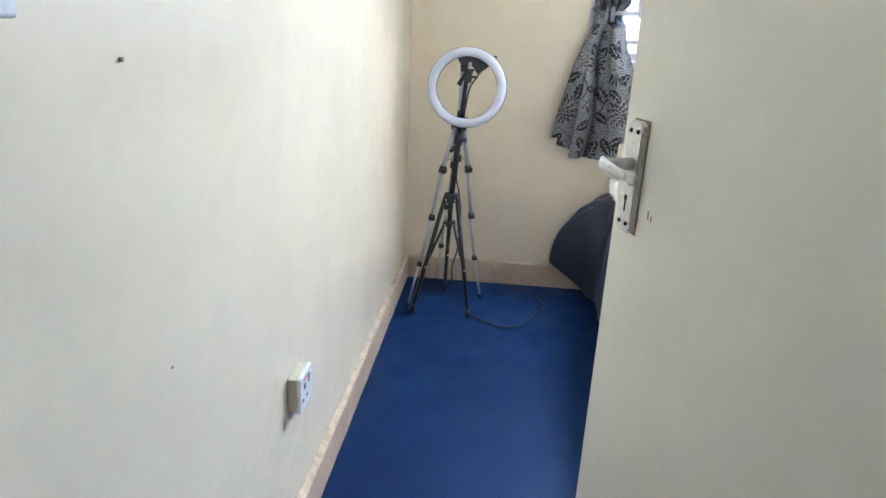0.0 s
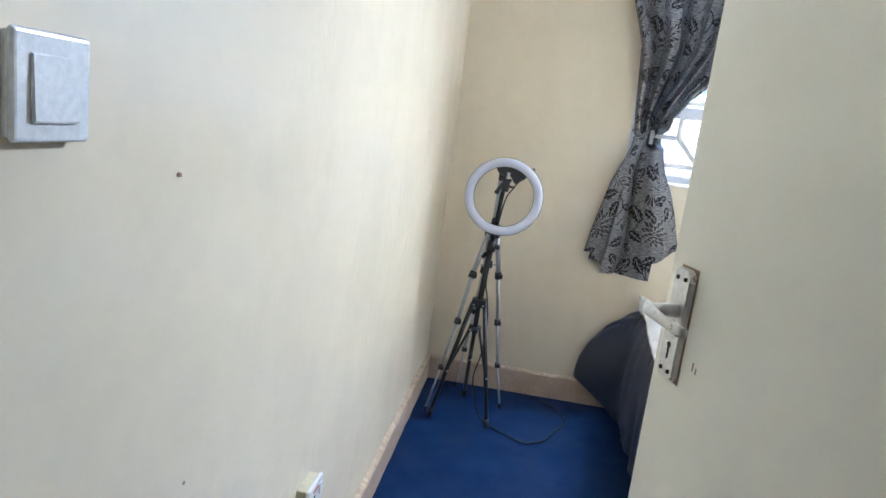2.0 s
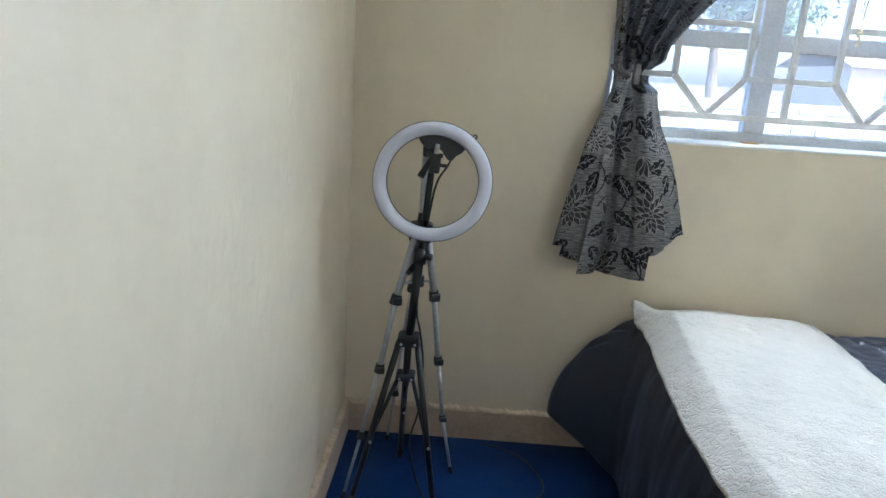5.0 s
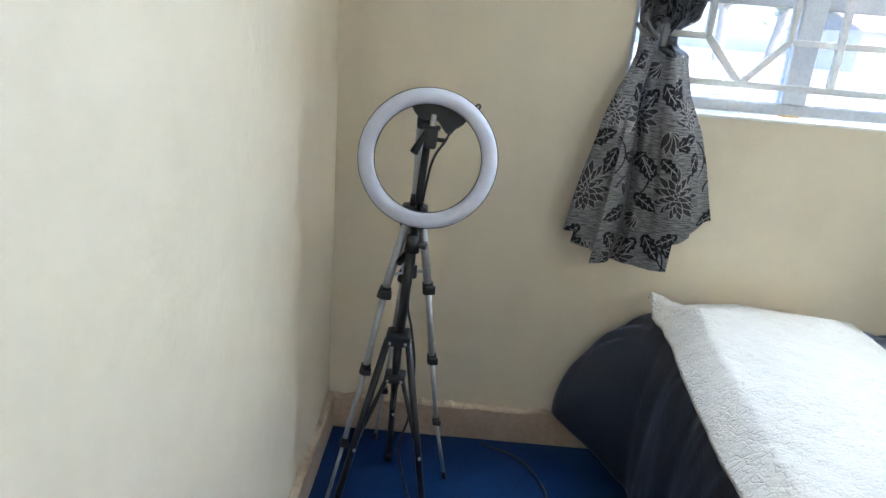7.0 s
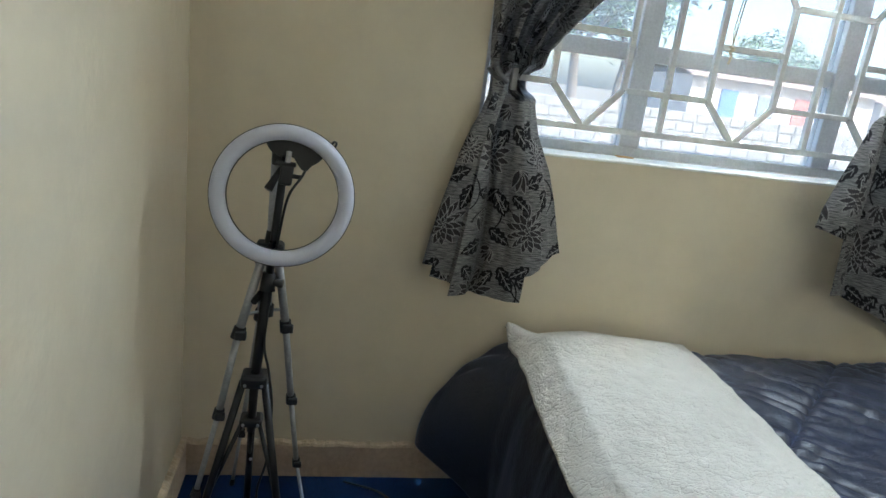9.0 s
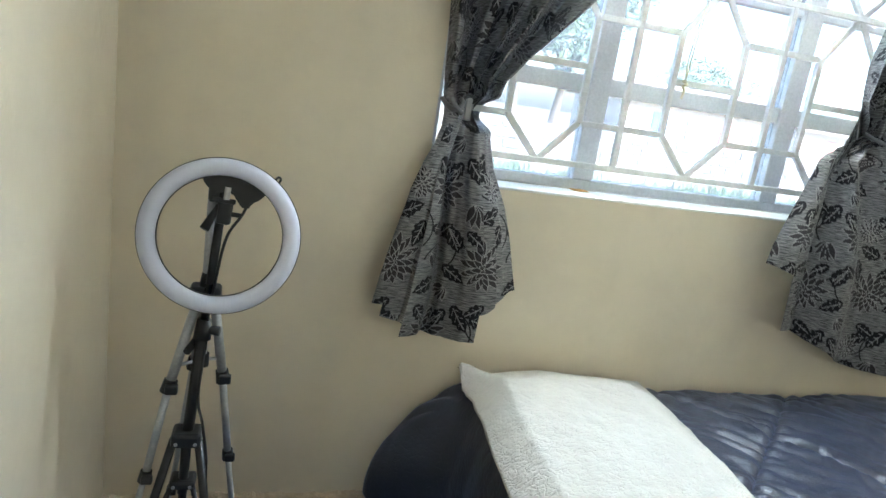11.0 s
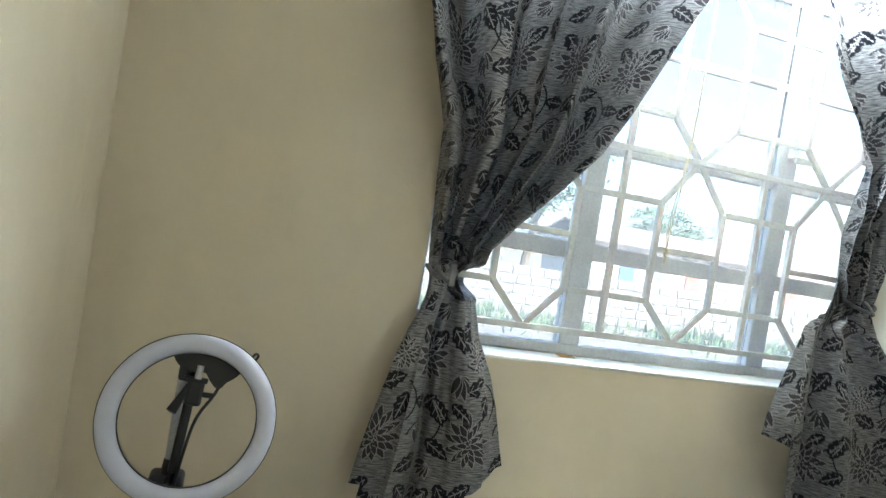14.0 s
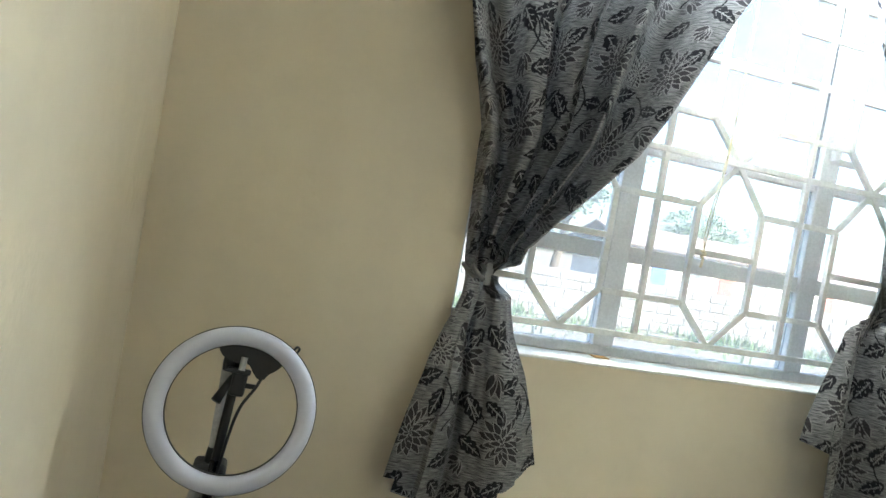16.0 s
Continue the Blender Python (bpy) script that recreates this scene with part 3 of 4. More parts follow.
for (y, z), (w, h) in zip(((-1.86, 0.442), (-1.845, 0.412), (-1.875, 0.412)), ((0.004, 0.007), (0.006, 0.003), (0.006, 0.003))):
    part("pin_hole", local(box(bmesh.new(), (0.0318, y - w, z - h), (0.0325, y + w, z + h)), socket), M_hole, plate)
part("rocker", local(box(bmesh.new(), (0.031, -1.832, 0.437), (0.0355, -1.815, 0.462), 0.0015), socket), M_white_plastic, plate)
part("indicator", local(box(bmesh.new(), (0.0318, -1.868, 0.4575), (0.0328, -1.838, 0.4625)), socket), M_red, plate, "red mark")

switch = thing("light_switch", (0, -2.621, 1.262), "white square light switch with one broad glossy rocker", "light switch")
part("back_box", local(box(bmesh.new(), (0, -2.661, 1.222), (0.006, -2.581, 1.302), 0.002), switch), M_white_plastic, switch)
part("face_plate", local(box(bmesh.new(), (0.006, -2.664, 1.219), (0.013, -2.578, 1.305), 0.004, 3), switch), M_white_plastic, switch)
rock = bmesh.new()
pts = [(0.0125, 1.2340), (0.0170, 1.2350), (0.0150, 1.2875), (0.0125, 1.2880)]
a = [rock.verts.new((x, -2.647, z)) for x, z in pts]
b = [rock.verts.new((x, -2.595, z)) for x, z in pts]
rock.faces.new(a)
rock.faces.new(b[::-1])
for i in range(4):
    rock.faces.new((a[i - 1], a[i], b[i], b[i - 1]))
bmesh.ops.recalc_face_normals(rock, faces=rock.faces)
bmesh.ops.bevel(rock, geom=list(rock.edges), offset=0.0012, segments=2, affect="EDGES")
part("rocker", local(rock, switch), M_white_plastic, switch)
plug = thing("wall_plug", (0, -2.411, 1.177), "small brown plug stuck in the plaster wall", "wall plug")
part("plug", local(rod(bmesh.new(), (-0.004, -2.411, 1.177), (0.004, -2.411, 1.178), 0.0030, 0.0026, 9), plug), M_plug, plug)
chip = thing("plaster_chip", (0, -2.364, 0.764), "small brown chip in the wall paint", "paint chip")
part("chip", local(rod(bmesh.new(), (-0.002, -2.364, 0.764), (0.0012, -2.364, 0.7645), 0.0035, 0.0025, 7), chip), M_plug, chip)


# ---- curtains ----
TILE_U, TILE_V = 0.30, 0.36
PATTERN = 1.15


def figure_at(U, V):
    """Weave of the jacquard at cloth coordinates in metres: petals, dark leaves and stems, light outline threads."""
    petal, dark, line = np.zeros_like(U), np.zeros_like(U), np.zeros_like(U)

    def near(cu, cv):
        return ((U - cu + TILE_U / 2) % TILE_U) - TILE_U / 2, ((V - cv + TILE_V / 2) % TILE_V) - TILE_V / 2

    def blade(x, y, ang, r0, length, width, dark_one, veins):
        c, s = math.cos(ang), math.sin(ang)
        a, w = x * c + y * s - r0, -x * s + y * c
        t = np.clip(a / length, 0, 1)
        half = width * np.sin(np.pi * t ** 0.75) ** 0.8
        if veins:
            half = half * (1 + 0.13 * np.sin(t * 26.0))
        inside = (a > 0) & (a < length) & (np.abs(w) < half)
        if dark_one:
            dark[inside] = 1
            vein = inside & (np.abs(w) < 0.0013) & (t > 0.10) & (t < 0.88)
            rib = inside & (np.abs(((t * 4.2 - np.abs(w) * 60) % 1.0) - 0.5) < 0.055) & (np.abs(w) < half * 0.60) & (t > 0.15) & (t < 0.8)
            for sel in (vein, rib):
                line[sel] = 0.5
        else:
            petal[inside] = 1
            line[inside] = 0
            rim = inside & (np.abs(w) > half - 0.0019)
            line[rim] = 0.6

    def mum(cu, cv, size, turn):
        x, y = near(cu, cv)
        for ring, (r0, ln, wd, n) in enumerate(((0.40, 0.60, 0.125, 13), (0.22, 0.56, 0.12, 11), (0.06, 0.48, 0.105, 9), (0.0, 0.26, 0.08, 6))):
            for k in range(n):
                ang = turn + 2 * math.pi * (k + 0.5 * (ring % 2)) / n
                squash = 1.0 - 0.22 * max(0.0, math.sin(ang))
                blade(x, y, ang, r0 * size * squash, ln * size * squash, wd * size, False, False)

    def leaf(cu, cv, ang, length, width):
        x, y = near(cu, cv)
        blade(x, y, ang, 0.0, length, width, True, True)

    def stem(cu, cv, radius, a0, a1):
        x, y = near(cu, cv)
        r, th = np.hypot(x, y), np.arctan2(y, x)
        on = (np.abs(r - radius) < 0.0019) & (th > a0) & (th < a1)
        dark[on] = 1

    def bud(cu, cv, size, turn):
        x, y = near(cu, cv)
        for k in range(-2, 3):
            blade(x, y, turn + k * 0.36, 0.0, size * (1 - 0.08 * abs(k)), size * 0.17, False, False)

    mum(0.075, 0.110, 0.072, 0.2)
    mum(0.225, 0.285, 0.074, 0.9)
    mum(0.262, 0.098, 0.046, 0.5)
    bud(0.172, 0.135, 0.060, 1.2)
    bud(0.030, 0.262, 0.055, 0.3)
    bud(0.120, 0.345, 0.048, 2.2)
    for cu, cv, ang, size in ((0.150, 0.030, 0.9, 1.1), (0.135, 0.045, 2.3, 0.95), (0.215, 0.170, -0.4, 1.05), (0.200, 0.055, 0.3, 1.0),
                              (0.110, 0.195, 1.0, 1.05), (0.155, 0.245, -2.3, 0.95), (0.062, 0.325, 2.7, 1.05), (0.112, 0.295, 0.5, 1.0),
                              (0.290, 0.180, 1.9, 1.0), (0.020, 0.195, 0.2, 0.9), (0.235, 0.020, 2.6, 0.9), (0.010, 0.030, 0.8, 1.0),
                              (0.165, 0.200, 0.6, 0.8), (0.080, 0.225, -0.7, 0.8)):
        leaf(cu, cv, ang, 0.070 * size, 0.0175 * size)
    stem(0.150, 0.100, 0.060, -1.5, 0.6)
    stem(0.190, 0.190, 0.055, 1.2, 2.9)
    stem(0.080, 0.250, 0.062, -0.6, 1.0)
    stem(0.250, 0.060, 0.060, 1.4, 3.0)
    stem(0.060, 0.290, 0.050, -2.8, -0.9)
    stem(0.270, 0.200, 0.050, -1.2, 0.9)
    return petal, dark, line


def curtain(name, label, left, right, mid_y, ripple, folds, low_folds, hem, top, knot_z, flip, nu, nv, seed, curl):
    """A tied-back curtain. left, right, mid_y and ripple are keyed by height; hem(u) is the bottom's height; the cloth's own
    coordinates run by arc length from its middle, so that the woven figure is not stretched."""
    rng = random.Random(seed)
    ph = [rng.uniform(0, 6.28) for _ in range(4)]
    u = np.linspace(0, 1, nu + 1)[:, None]
    v = np.linspace(0, 1, nv + 1)[None, :]
    low = np.array([hem(a) for a in u[:, 0]])[:, None]
    Z = top + (low - top) * v

    def key(keys):
        zs = [k[0] for k in keys][::-1]
        return np.interp(Z, zs, [k[1] for k in keys][::-1])

    L, R, Y, A = key(left), key(right), key(mid_y), key(ripple)
    w = np.clip((top - Z) / (top - knot_z), 0, 1)
    U = u + 0 * v
    warp = U + 0.035 * np.sin(2 * np.pi * U * 1.5 + ph[0]) + 0.02 * np.sin(Z * 5 + ph[1])
    below = np.clip((knot_z + 0.02 - Z) / 0.10, 0, 1)
    wave = np.sin(2 * np.pi * folds * warp + ph[2] + 0.5 * np.sin(Z * 4))
    soft = np.sin(2 * np.pi * low_folds * warp + ph[1] + 0.6 * np.sin(Z * 5))
    wave = wave * (1 - below) + soft * below
    wave = np.sign(wave) * np.abs(wave) ** 0.8
    wave2 = np.sin(2 * np.pi * folds * 2.3 * warp + ph[3] + Z * 2)
    X = L + (R - L) * (U + 0.012 * wave2 * (1 - 0.7 * below))
    Yv = Y + A * wave + 0.25 * A * wave2 * (1 - 0.92 * below)
    Yv += curl(U, Z)
    crinkle = 0.012 * np.exp(-((Z - knot_z) / 0.10) ** 2)
    Yv += crinkle * np.sin(X * 160 + Z * 30) * 0.5
    dx, dy = np.diff(X, axis=0), np.diff(Yv, axis=0)
    arc = np.concatenate([np.zeros((1, nv + 1)), np.cumsum(np.hypot(dx, dy), axis=0)], axis=0)
    arc = arc - arc[int(nu * 0.45)][None, :]
    CV = (top - Z) + 0.0 * U
    petal, dark, line = figure_at(flip * arc / PATTERN + 0.11, CV / PATTERN)
    n = (nu + 1) * (nv + 1)
    co = np.stack([X, Yv, Z], axis=-1).reshape(-1, 3)
    idx = np.arange(n).reshape(nu + 1, nv + 1)
    faces = np.stack([idx[:-1, :-1], idx[1:, :-1], idx[1:, 1:], idx[:-1, 1:]], axis=-1).reshape(-1, 4)
    me = bpy.data.meshes.new(name)
    me.vertices.add(n)
    me.vertices.foreach_set("co", (co - np.array([left[0][1], 0, top])).ravel())
    me.loops.add(len(faces) * 4)
    me.loops.foreach_set("vertex_index", faces.ravel())
    me.polygons.add(len(faces))
    me.polygons.foreach_set("loop_start", np.arange(len(faces)) * 4)
    me.polygons.foreach_set("use_smooth", np.ones(len(faces), dtype=bool))
    me.update(calc_edges=True)
    for attr, data in (("figure", np.stack([petal, dark, line], axis=-1)), ("cloth", np.stack([arc, CV, 0 * arc], axis=-1))):
        at = me.attributes.new(attr, "FLOAT_VECTOR", "POINT")
        at.data.foreach_set("vector", data.reshape(-1).astype(np.float32))
    me.materials.append(M_curtain)
    whole = thing(name, (left[0][1], 0, top), label, "curtain", "pair of curtains")
    ob = new("cloth", me)
    ob.parent = whole
    return whole


ROD_Z = 2.46


def hem_left(u):
    # layers of the gathered end, the front one cut short towards the middle of the window
    if u < 0.07:
        return 0.764
    if u < 0.22:
        return 0.730 - 0.10 * (u - 0.07)
    if u < 0.72:
        return 0.679 - 0.012 * u
    return 0.755 + 0.065 * smooth01((u - 0.72) / 0.28)


def curl_left(U, Z):
    up = np.clip((Z - 1.38) / 0.2, 0, 1)
    roll = np.clip((U - 0.90) / 0.10, 0, 1)
    step = -0.018 * np.clip((U - 0.20) / 0.02, 0, 1) * np.clip((1.2 - Z) / 0.3, 0, 1)
    tuck = 0.15 * np.exp(-((Z - 1.306) / 0.036) ** 4) * np.clip((U - 0.42) / 0.12, 0, 1)
    low = np.clip((1.27 - Z) / 0.10, 0, 1)
    valley = 0.032 * np.exp(-((U - 0.40 - 0.02 * np.sin(Z * 9)) / 0.035) ** 2) * low
    seam = 0.016 * np.clip((U - 0.83) / 0.012, 0, 1) * low
    return up * (-0.045 * np.sin(roll * 2.2)) + step + tuck + valley + seam


left_curtain = curtain(
    "curtain", "silver-grey floral jacquard curtain tied in a knot at the grille",
    left=[(2.46, 0.637), (2.0, 0.675), (1.955, 0.686), (1.84, 0.715), (1.69, 0.771), (1.50, 0.792), (1.40, 0.803), (1.335, 0.812), (1.30, 0.810), (1.257, 0.803), (1.211, 0.787), (1.166, 0.765), (1.091, 0.737), (0.941, 0.702), (0.851, 0.684), (0.66, 0.652)],
    right=[(2.46, 1.60), (2.10, 1.405), (1.69, 1.188), (1.47, 1.012), (1.40, 0.968), (1.335, 0.962), (1.28, 0.958), (1.242, 0.955), (1.156, 0.977), (1.066, 1.015), (0.975, 1.045), (0.881, 1.070), (0.807, 1.092), (0.66, 1.10)],
    mid_y=[(2.46, -0.075), (1.8, -0.070), (1.45, -0.030), (1.335, 0.005), (1.25, -0.035), (1.05, -0.076), (0.66, -0.070)],
    ripple=[(2.46, 0.058), (1.8, 0.054), (1.45, 0.032), (1.335, 0.016), (1.2, 0.021), (0.9, 0.024), (0.66, 0.020)],
    folds=4.6, low_folds=1.7, hem=hem_left, top=ROD_Z, knot_z=1.335, flip=1, nu=600, nv=840, seed=3, curl=curl_left)


def hem_right(u):
    if u < 0.125:
        return 0.985 - 0.20 * u
    return 0.775 - 0.16 * smooth01((u - 0.125) / 0.6)


def curl_right(U, Z):
    up = np.clip((Z - 1.48) / 0.2, 0, 1)
    roll = np.clip((0.10 - U) / 0.10, 0, 1)
    return up * (-0.04 * np.sin(roll * 2.2)) - 0.02 * np.clip((0.3 - U) / 0.05, 0, 1) * np.clip((1.3 - Z) / 0.3, 0, 1)


right_curtain = curtain(
    "curtain", "silver-grey floral jacquard curtain knotted beside the window's far jamb",
    left=[(2.46, 1.78), (2.169, 1.939), (2.079, 1.99), (1.961, 2.083), (1.843, 2.155), (1.724, 2.130), (1.616, 2.113), (1.51, 2.122), (1.44, 2.165), (1.41, 2.178), (1.376, 2.10), (1.323, 2.015), (1.231, 1.97), (1.12, 1.918), (1.047, 1.885), (0.99, 1.874), (0.60, 1.885)],
    right=[(2.46, 2.72), (2.10, 2.60), (1.85, 2.38), (1.746, 2.33), (1.659, 2.30), (1.497, 2.307), (1.41, 2.29), (1.314, 2.322), (1.21, 2.416), (1.0, 2.58), (0.60, 2.68)],
    mid_y=[(2.46, -0.075), (1.8, -0.070), (1.5, -0.055), (1.41, -0.035), (1.3, -0.06), (1.05, -0.085), (0.60, -0.080)],
    ripple=[(2.46, 0.042), (1.8, 0.038), (1.5, 0.026), (1.41, 0.018), (1.2, 0.034), (0.9, 0.042), (0.60, 0.040)],
    folds=3.6, low_folds=2.6, hem=hem_right, top=ROD_Z, knot_z=1.41, flip=-1, nu=400, nv=560, seed=11, curl=curl_right)

for whole, (kx, ky, kz), wide in ((left_curtain, (0.836, -0.004, 1.318), 0.026), (right_curtain, (2.235, -0.045, 1.405), 0.042)):
    bm = bmesh.new()
    tube(bm, [(kx - wide, ky + 0.02, kz + 0.012), (kx - wide * 0.8, ky - 0.028, kz - 0.004), (kx - 0.005, ky - 0.044, kz - 0.012), (kx + wide * 0.8, ky - 0.030, kz + 0.006), (kx + wide, ky + 0.03, kz + 0.022)], 0.0065, 10)
    tube(bm, [(kx - wide * 0.5, ky - 0.035, kz + 0.018), (kx - 0.01, ky - 0.046, kz + 0.004), (kx + 0.018, ky - 0.042, kz - 0.02)], 0.007, 10)
    part("tie_knot", local(bm, whole), M_tie, whole, "twisted silver-grey cloth knot", smooth=True)

rail = thing("curtain_rail", (1.65, -0.075, ROD_Z + 0.02), "plain white curtain rail above the window", "curtain rail")
part("rail", local(rod(bmesh.new(), (0.60, -0.075, ROD_Z + 0.012), (2.78, -0.075, ROD_Z + 0.012), 0.010), rail), M_white_plastic, rail, smooth=True)
for x in (0.64, 1.65, 2.74):
    part("bracket", local(box(bmesh.new(), (x - 0.008, -0.08, ROD_Z + 0.004), (x + 0.008, 0.0, ROD_Z + 0.024), 0.002), rail), M_white_plastic, rail)

# ---- bed ----
BX0, BX1, BY0, BY1, BZ = 0.965, 2.90, -0.045, -1.40, 0.50
bed = thing("bed", (BX0, BY1, 0), "single bed made up against the window wall", "bed")
part("mattress", local(box(bmesh.new(), (BX0 + 0.02, BY1 + 0.02, 0.28), (BX1 - 0.02, BY0 - 0.01, 0.475), 0.03, 3), bed), M_mattress, bed)
part("base", local(box(bmesh.new(), (BX0 + 0.04, BY1 + 0.04, 0.14), (BX1 - 0.04, BY0 - 0.02, 0.28), 0.008), bed), M_bedwood, bed)
for x in (BX0 + 0.10, BX1 - 0.12):
    for y in (BY1 + 0.10, BY0 - 0.12):
        part("leg", local(box(bmesh.new(), (x - 0.03, y - 0.03, 0), (x + 0.03, y + 0.03, 0.14), 0.004), bed), M_bedwood, bed)

QUILT_AT, QUILT_STEP = Vector((1.857, -0.337)), 0.46
QUILT = ((Vector((-0.675, 0.738)), 1.0), (Vector((0.80, 0.60)), 0.55))


def duvet_point(s, t):
    """s from the hem of the hanging end over the bed's edge to its far end; t from the wall to the front hem."""
    y = BY0 - 0.004 + (BY1 - BY0 - 0.10) * min(t / 0.80, 1.0)
    front = max(0.0, (t - 0.80) / 0.20)
    yy = BY0 - y
    flare = math.exp(-(yy / 0.115) ** 2)
    hang = smooth01(1 - s / 0.22) if s < 0.22 else 0.0
    if s < 0.22:
        q = 1 - s / 0.22
        hemz = 0.155 * flare + 0.02 * (1 - flare)
        out = 0.218 * flare + 0.012 * (1 - flare)
        x = BX0 - 0.01 - out * math.sin(q * math.pi / 2) ** 0.95 + 0.05 * (1 - q) ** 3
        z = 0.508 - (0.508 - hemz) * (q ** 1.35)
        fold = 0.030 * noise.noise((yy * 7.0, q * 1.2, 1)) + 0.014 * noise.noise((yy * 17.0, q * 2.0, 4))
        x += fold * q
    else:
        x = BX0 + 0.04 + (BX1 - BX0 - 0.04) * (s - 0.22) / 0.78
        z = 0.508
    p = Vector((x, y, 0))
    puff = 0.012 * noise.noise(p * 3.1) + 0.006 * noise.noise(p * 9.0)
    flat = Vector((x, y))
    for n, strong in QUILT:
        q = n.dot(flat - QUILT_AT) / QUILT_STEP
        d = (q - round(q)) * QUILT_STEP
        along = n.y * x - n.x * y
        puff -= 0.013 * math.exp(-(d / 0.013) ** 2)
        gather = math.exp(-abs(d) / 0.11) * (1 - math.exp(-(d / 0.012) ** 2))
        puff += strong * 0.010 * gather * (math.sin(along * 88 + 9 * noise.noise((along * 7, round(q), d * 5)) + d * 12) * (0.6 + 0.9 * noise.noise((along * 11, d * 7, 3))) + 0.8 * noise.noise((along * 30, d * 6, 8)))
    puff += 0.010 * (1 - math.exp(-(y - BY0) ** 2 / 0.004)) - 0.006
    z += puff * (1 - hang)
    if front > 0:
        drop = front * 0.42
        z -= drop * (1 if s >= 0.22 else 0.4)
        y -= 0.085 * math.sin(front * math.pi / 2) + 0.014 * math.sin(x * 21 + 2 * noise.noise((x * 4, 3, 3))) * front
        z = max(z, 0.03)
    return Vector((x, y, z))


duvet = thing("duvet", (BX0, BY1, 0.5), "navy satin quilted duvet hanging over the end of the bed", "duvet")
bm = bmesh.new()
sheet(bm, 420, 330, duvet_point)
ob = part("cover", local(bm, duvet), M_duvet, duvet, smooth=True)
sol = ob.modifiers.new("thickness", "SOLIDIFY")
sol.thickness, sol.offset = 0.012, -1

pillow = thing("pillow", (1.24, -0.26, 0.52), "pillow under the throw, shade put into its beige, one corner raised at the wall", "pillow")
PXC, PYC, PHX, PHY = 1.235, -0.245, 0.275, 0.205


def pillow_point(side):
    def f(u, v):
        a, b = 2 * u - 1, 2 * v - 1
        e = max(0.0, (1 - a * a) * (1 - b * b)) ** 0.42
        inset = 1 - 0.06 * (1 - abs(a) ** 2) * abs(b) ** 4 - 0.0
        x = PXC + a * PHX * (1 - 0.07 * (1 - b * b) * abs(a) ** 3)
        y = PYC + b * PHY * inset
        corner = math.exp(-(((a + 1) / 0.26) ** 2 + ((b - 1) / 0.36) ** 2))
        z = 0.533 + side * 0.026 * e + 0.036 * corner
        return Vector((x - 0.004 * corner, y - 0.01 * corner, z))
    return f


bm = bmesh.new()
sheet(bm, 40, 40, pillow_point(1))
sheet(bm, 40, 40, pillow_point(-1))
bmesh.ops.remove_doubles(bm, verts=bm.verts, dist=0.0008)
bmesh.ops.recalc_face_normals(bm, faces=bm.faces)
part("pillow_case", local(bm, pillow), M_pillow, pillow, smooth=True)


def throw_point(u, v):
    """u across from the bed's end inwards, v from the wall to the front."""
    y = -0.070 - 1.30 * v
    xl = curve_at([(0, 0.956), (0.04, 0.962), (0.10, 0.972), (0.18, 0.965), (0.30, 0.945), (0.55, 0.918), (1, 0.922)], v)
    xr = curve_at([(0, 1.555), (0.5, 1.50), (1, 1.47)], v)
    x = xl + (xr - xl) * u
    p = Vector((x, y, 0))
    rise = curve_at([(0, 0.070), (0.35, 0.066), (0.6, 0.045), (1, 0.035)], v)
    body = min(1.0, (u / 0.13) ** 0.9) * (0.35 + 0.65 * smooth01((1 - u) / 0.22))
    z = 0.527 + rise * body
    z -= 0.004 * (1 - smooth01(u / 0.10)) * smooth01((v - 0.22) / 0.2)
    z += (0.006 * noise.noise(p * 5) + 0.0035 * noise.noise(p * 17) + 0.0018 * noise.noise(p * 45)) * min(1, 6 * u + 0.3)
    ridge = curve_at([(0, 0.585), (0.05, 0.577), (0.10, 0.562), (0.17, 0.550), (0.27, 0.560), (0.42, 0.568), (0.6, 0.558), (0.8, 0.550), (1, 0.541)], u)
    z += (ridge - z) * smooth01(1 - v / (0.045 + 0.065 * smooth01(u / 0.16)))
    edge = 0.006 * noise.noise((y * 14, 2, 5)) * (1 - smooth01(u / 0.15))
    return Vector((x + edge, y, z))


throw = thing("bed_throw", (1.2, -0.7, 0.55), "white crinkled cotton throw spread over the pillow end of the bed", "throw")
bm = bmesh.new()
sheet(bm, 120, 220, throw_point)
ob = part("cloth", local(bm, throw), M_throw, throw, smooth=True)
sol = ob.modifiers.new("thickness", "SOLIDIFY")
sol.thickness, sol.offset = 0.010, -1

hem_line = [throw_point(0.0, k / 40) + Vector((0.002, 0, 0.001)) for k in range(41)]
part("hem", local(tube(bmesh.new(), hem_line, 0.0045, 8), throw), M_throw, throw, "stitched white hem", smooth=True)
pipe = [duvet_point(0.0, 0.78 * k / 40) for k in range(41)]
part("piping", local(tube(bmesh.new(), pipe, 0.005, 8), duvet), M_duvet, duvet, "navy piped hem", smooth=True)

# ---- ring light on its black stand ----
RC = Vector((0.286, -0.385, 0.992))
RN = Vector((0.02, -0.975, 0.20)).normalized()
RQ = RN.to_track_quat("Z", "Y").to_matrix().to_4x4()
RM = Matrix.Translation(RC) @ RQ
H1, H2 = Vector((0.244, -0.364, 0.520)), Vector((0.240, -0.350, 0.397))
TOPJ = Vector((0.284, -0.335, 1.082))
ring_light = thing("ring_light", (0.24, -0.37, 0), "white ring light, switched off, on a black folding light stand", "ring light")
R0, R1 = 0.1240, 0.1620
rm = (R0 + R1) / 2
hw = (R1 - R0) / 2
prof = [(rm + (hw - 0.001) * math.cos(a), 0.017 * math.sin(a)) for a in (math.pi * k / 12 for k in range(13))]
